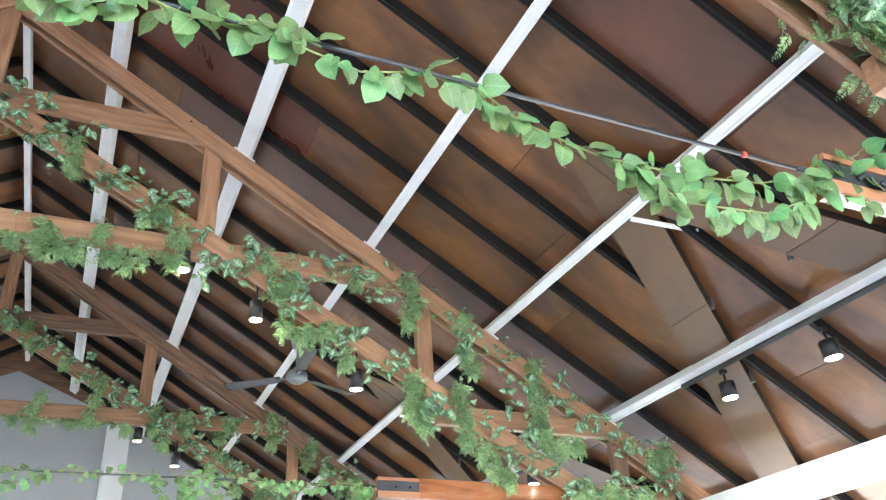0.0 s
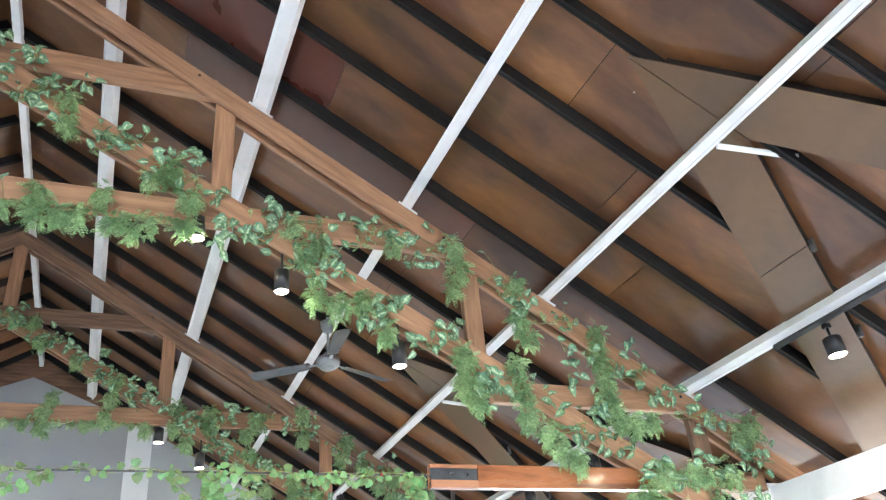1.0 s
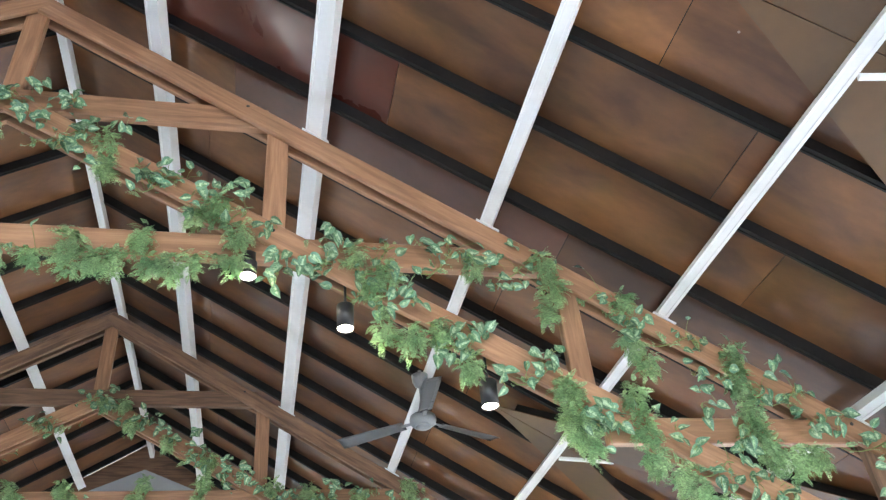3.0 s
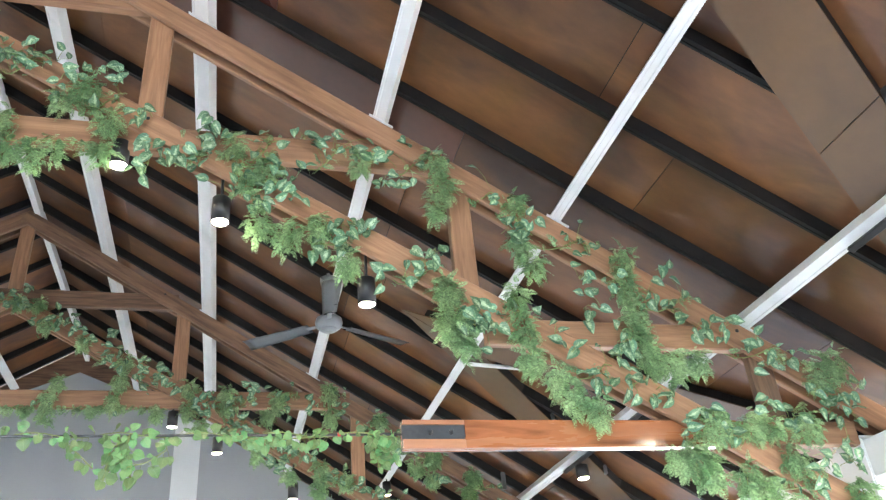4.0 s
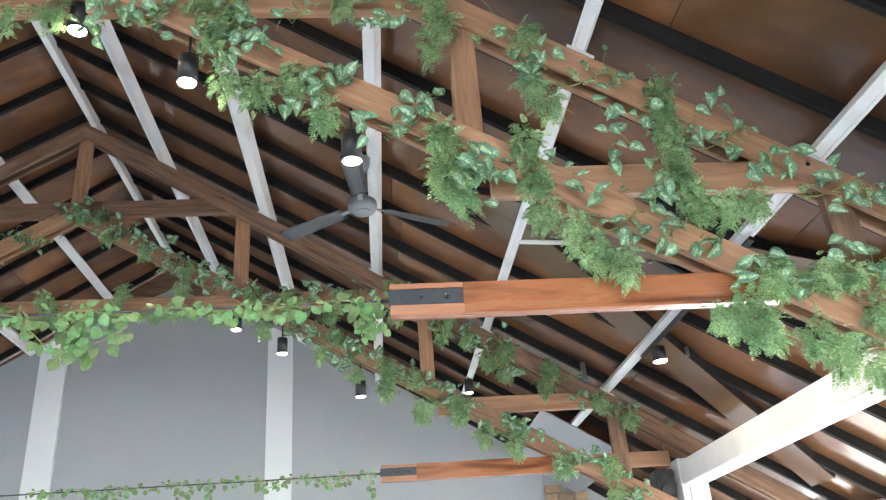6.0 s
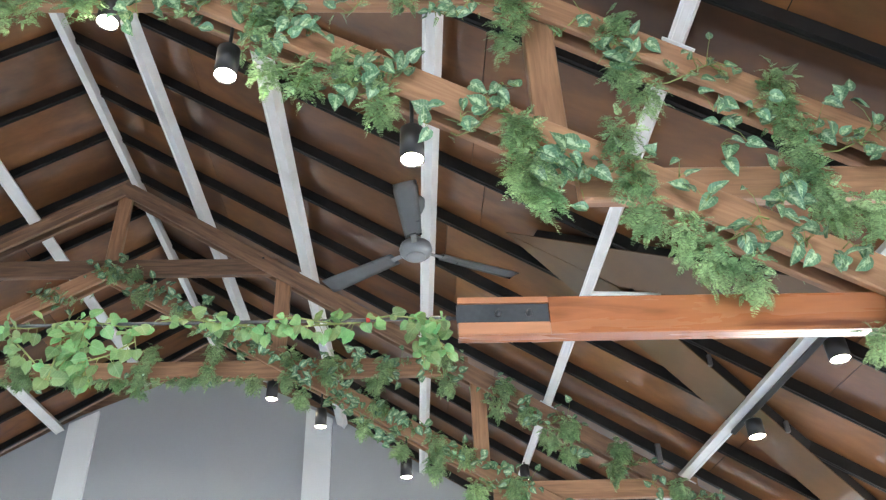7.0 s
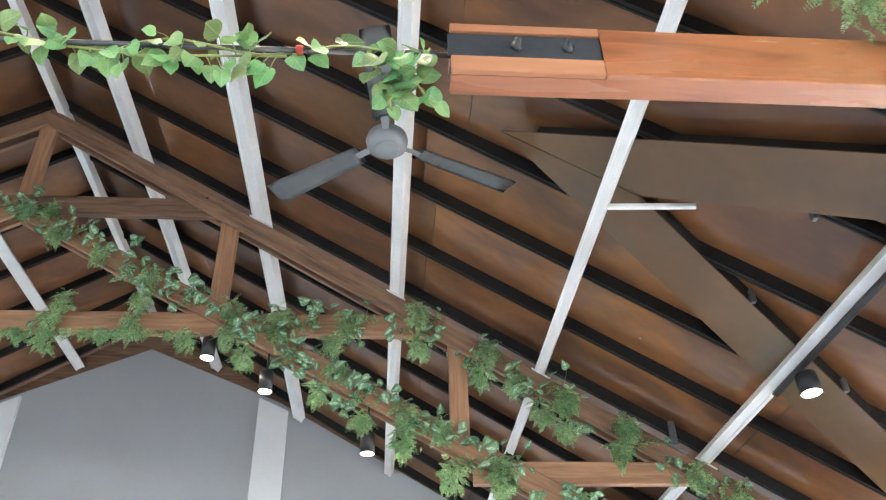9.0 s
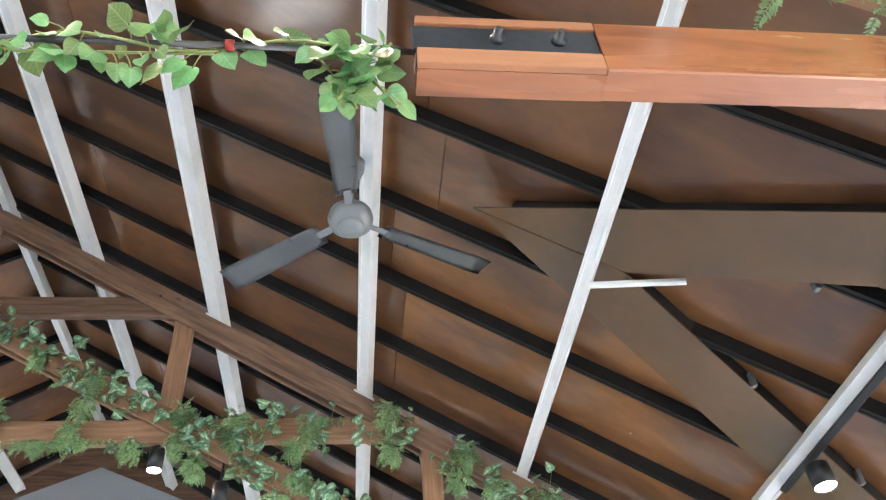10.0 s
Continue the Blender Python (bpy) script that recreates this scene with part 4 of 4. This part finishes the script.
def dress_truss(y, seed, rich=1.0):
    """The thin strands that wind round the chords and collars, under the tufts and sprays."""
    for k, (path, fe, iv, sp) in enumerate((
            ([(across(0.1, 1), lower(0.1) - 0.09), (2.05, lower(2.05) - 0.09)], 0.6, 11, (0.55, 0.09, 0.075, 0.2)),
            ([(across(0.1, -1), lower(0.1) - 0.09), (across(2.6, -1), lower(2.6) - 0.09)], 1.2, 9, (0.55, 0.09, 0.075, 0.2)),
            ([(2.0, lower(2.0) - 0.09), (3.3, lower(3.3) - 0.09)], 0.55, 9, (0.52, 0.09, 0.075, 1.8)),
            ([(3.3, lower(3.3) - 0.09), (5.6, lower(5.6) - 0.09)], 0.45, 6, (0.60, 0.09, 0.075, 2.4)),
            ([(3.15, upper(3.15) - 0.09), (5.55, upper(5.55) - 0.09)], 0.35, 5, (0.62, 0.085, 0.075, 1.0)),
            ([(1.95, 4.515), (3.30, 4.515)], 0.6, 9, (0.42, 0.086, 0.045, 0.4)))):
        garland(y, FERN, path, seed + 50 + k, fe * rich, iv * rich, 0.075, sp, 0.7, 0.85)
    wraps = "green fern garland wound round the timber collar"
    garland(y + 0.03, wraps, [(-3.2, 4.415), (1.50, 4.415)], seed, 0.9 * rich, 0.3, 0.075, None, 1.0, 0.9, 0.018)
    for k in range(-6, 1):
        x = 0.47 * k + 0.03 * math.sin(k * 5 + seed)
        fern_tufts(y - 0.02, wraps, [(x - 0.05, 4.60, 0.08), (x + 0.01, 4.52, 0.09), (x + 0.07, 4.43, 0.09)], seed + 30 + k)


dress_truss(TRUSS_Y[1], 100)
for k, tufts in enumerate((F_far, F_left, F_mid, F_right, F_end)):
    fern_tufts(TRUSS_Y[1] - 0.035, "light green feathery fern tufts on the truss timbers", tufts, 400 + 10 * k)
for k, sprays in enumerate((I_far, I_left, I_mid, I_right, I_end)):
    ivy_sprays(TRUSS_Y[1] - 0.045, "variegated dark green ivy sprays on the truss timbers", sprays, 500 + 10 * k)
dress_truss(TRUSS_Y[2], 200, 1.3)
for k, tufts in enumerate((F3_left, F3_right, F3_end)):
    fern_tufts(TRUSS_Y[2] - 0.035, "green feathery fern tufts on the far truss timbers", tufts, 600 + 10 * k)
ivy_sprays(TRUSS_Y[2] - 0.045, "variegated dark green ivy sprays on the far truss", I3, 700)
ivy_sprays(TRUSS_Y[2] - 0.045, "variegated dark green ivy sprays on the far truss", [(x + 0.25, lower(x + 0.25) - 0.08 - 0.07 * math.sin(9 * x)) for x in [0.16 * n for n in range(32)]], 710)
garland(TRUSS_Y[0], FERN, [(3.15, lower(3.15) - 0.09), (4.6, lower(4.6) - 0.09)], 300, 1.2, 10, 0.10, (0.4, 0.09, 0.075, 1.2), 0.6)
fern_tufts(TRUSS_Y[0] - 0.03, "light green feathery fern tufts on the near truss timbers", [(3.20, 3.80, 0.10), (3.30, 3.68, 0.11), (3.42, 3.58, 0.12), (3.55, 3.50, 0.12), (3.34, 3.95, 0.10), (3.5, 3.85, 0.10), (3.7, 3.7, 0.1), (3.75, 3.4, 0.12)], 302)
ivy_sprays(TRUSS_Y[0] - 0.05, "dark green ivy sprays on the near truss timbers", [(3.16, 3.86), (3.22, 3.74), (3.30, 3.82), (3.38, 3.72), (3.46, 3.66), (3.35, 3.60), (3.5, 3.55), (3.6, 3.75), (3.25, 3.95), (3.45, 3.95)], 303, 1.1)
garland(TRUSS_Y[0], FERN, [(3.2, upper(3.2) - 0.09), (5.2, upper(5.2) - 0.09)], 301, 0.8, 6, 0.10, (0.7, 0.09, 0.075, 1.0), 0.6)


def cable_vine(y, label, x0, x1, gap, strands, seed, size=1.0, sag=0.0):
    """A leafy vine wound loosely along a cable, with strands ((x, z) points) hanging from it."""
    rnd = random.Random(seed)
    v = thing("vine", label, "vine", (x0, y, 2.868), "cable vines")
    base = Vector(v.location)
    bm = bmesh.new()

    def run_of(points, spacing, lean):
        pts = []
        for p, q in zip(points, points[1:]):
            n = max(2, int((q - p).length / 0.02))
            pts += [p.lerp(q, k / n) for k in range(n)]
        pts.append(points[-1])
        if len(pts) > 2:
            tube(pts, 0.0028, 5, bm)
        since = 0.0
        for a, b in zip(pts, pts[1:]):
            since += (b - a).length
            if since > spacing * rnd.uniform(0.6, 1.4):
                since = 0.0
                d = (b - a).normalized()
                tip = Vector((rnd.uniform(-0.9, 0.9), rnd.uniform(-0.9, 0.3), rnd.uniform(-1.1, 0.7) + lean))
                stalk = a + (d * 0.3 + tip.normalized()).normalized() * rnd.uniform(0.012, 0.04)
                tube([a, (a + stalk) / 2 + Vector((0, 0, 0.004)), stalk], 0.0013, 4, bm)
                face = Vector((rnd.uniform(-0.6, 0.6), -1.0, rnd.uniform(-0.7, 0.6)))
                add_leaf(v, vine_leaves, stalk, tip + Vector((0, 0, -0.3)), face, size * rnd.uniform(0.55, 1.15), rnd)

    n = int((x1 - x0) / 0.05)
    main = [Vector((x0 + (x1 - x0) * k / n, y + 0.012 * math.cos(k * 0.9), 2.868 + 0.012 * math.sin(k * 0.9) - sag * math.sin(math.pi * k / n))) - base for k in range(n + 1)]
    run_of(main, gap, -0.1)
    for points in strands:
        run_of([Vector((p[0], y + rnd.uniform(-0.02, 0.02), p[1])) - base for p in points], gap * 0.8, -0.3)
    part("stem", bm, M_STEM, v)
    return v


_r = random.Random(4)
_end = [((2.99 - 0.025 * k, 2.875), (2.96 - 0.015 * k + _r.uniform(-0.03, 0.05), 2.80), (2.95 + _r.uniform(-0.08, 0.08), 2.76 - 0.012 * k)) for k in range(6)]
_mid = [((1.80, 2.868), (1.76 + _r.uniform(-0.05, 0.05), 2.80), (1.77 + _r.uniform(-0.08, 0.08), 2.64 + 0.02 * k)) for k in range(5)] + [((1.80, 2.72), (1.88, 2.74), (1.96, 2.80), (1.94, 2.87))]
cable_vine(TRUSS_Y[1] + 0.067, "bright green heart-leaved vine trailing along the tie cable", 0.25, 3.0, 0.017, _end + _mid + [((0.62, 2.868), (0.66, 2.78), (0.80, 2.80), (0.95, 2.86)), ((1.5, 2.868), (1.6, 2.78), (1.66, 2.72)), ((2.2, 2.868), (2.4, 2.845), (2.7, 2.868))], 41, 0.78)
cable_vine(TRUSS_Y[0] + 0.067, "bright green heart-leaved vine trailing along the tie cable", 0.10, 1.45, 0.017,
           [((0.70, 2.87), (0.70, 2.76), (0.74, 2.66)), ((0.35, 2.87), (0.45, 2.82), (0.6, 2.80)), ((0.5, 2.88), (0.7, 2.84), (0.95, 2.83)), ((1.0, 2.87), (1.15, 2.84), (1.35, 2.87)), ((0.9, 2.87), (0.95, 2.80), (1.05, 2.84)), ((1.3, 2.87), (1.42, 2.82), (1.55, 2.82), (1.70, 2.87), (1.86, 2.86), (1.98, 2.79), (2.15, 2.75), (2.30, 2.70), (2.45, 2.64), (2.74, 2.66), (2.95, 2.76), (3.02, 2.86)),
            ((1.86, 2.86), (1.9, 2.80), (1.97, 2.77)), ((2.25, 2.74), (2.50, 2.74), (2.75, 2.77), (3.02, 2.86)), ((2.3, 2.72), (2.36, 2.66), (2.40, 2.61))], 42, 1.05)
cable_vine(TRUSS_Y[0] + 0.067, "dark green vine cluster at the tie beam's end", 2.97, 3.45, 0.009, [((3.0, 2.87), (3.12, 2.92), (3.25, 3.0)), ((3.05, 2.86), (3.15, 2.80), (3.2, 2.78)), ((3.1, 2.9), (3.3, 2.86), (3.45, 2.82)), ((3.1, 2.95), (3.3, 2.95), (3.5, 2.95))], 43, 1.1)
cable_vine(TRUSS_Y[2] + 0.067, "thin green vine trailing along the tie cable", 0.0, 2.95, 0.017, [((1.2, 2.868), (1.28, 2.78), (1.4, 2.82)), ((2.35, 2.868), (2.5, 2.80), (2.7, 2.84)), ((2.9, 2.868), (2.88, 2.78), (2.89, 2.66)), ((1.9, 2.868), (2.0, 2.80), (2.2, 2.84)), ((0.5, 2.868), (0.7, 2.82), (0.9, 2.86)), ((1.5, 2.868), (1.55, 2.72))], 44, 0.72)
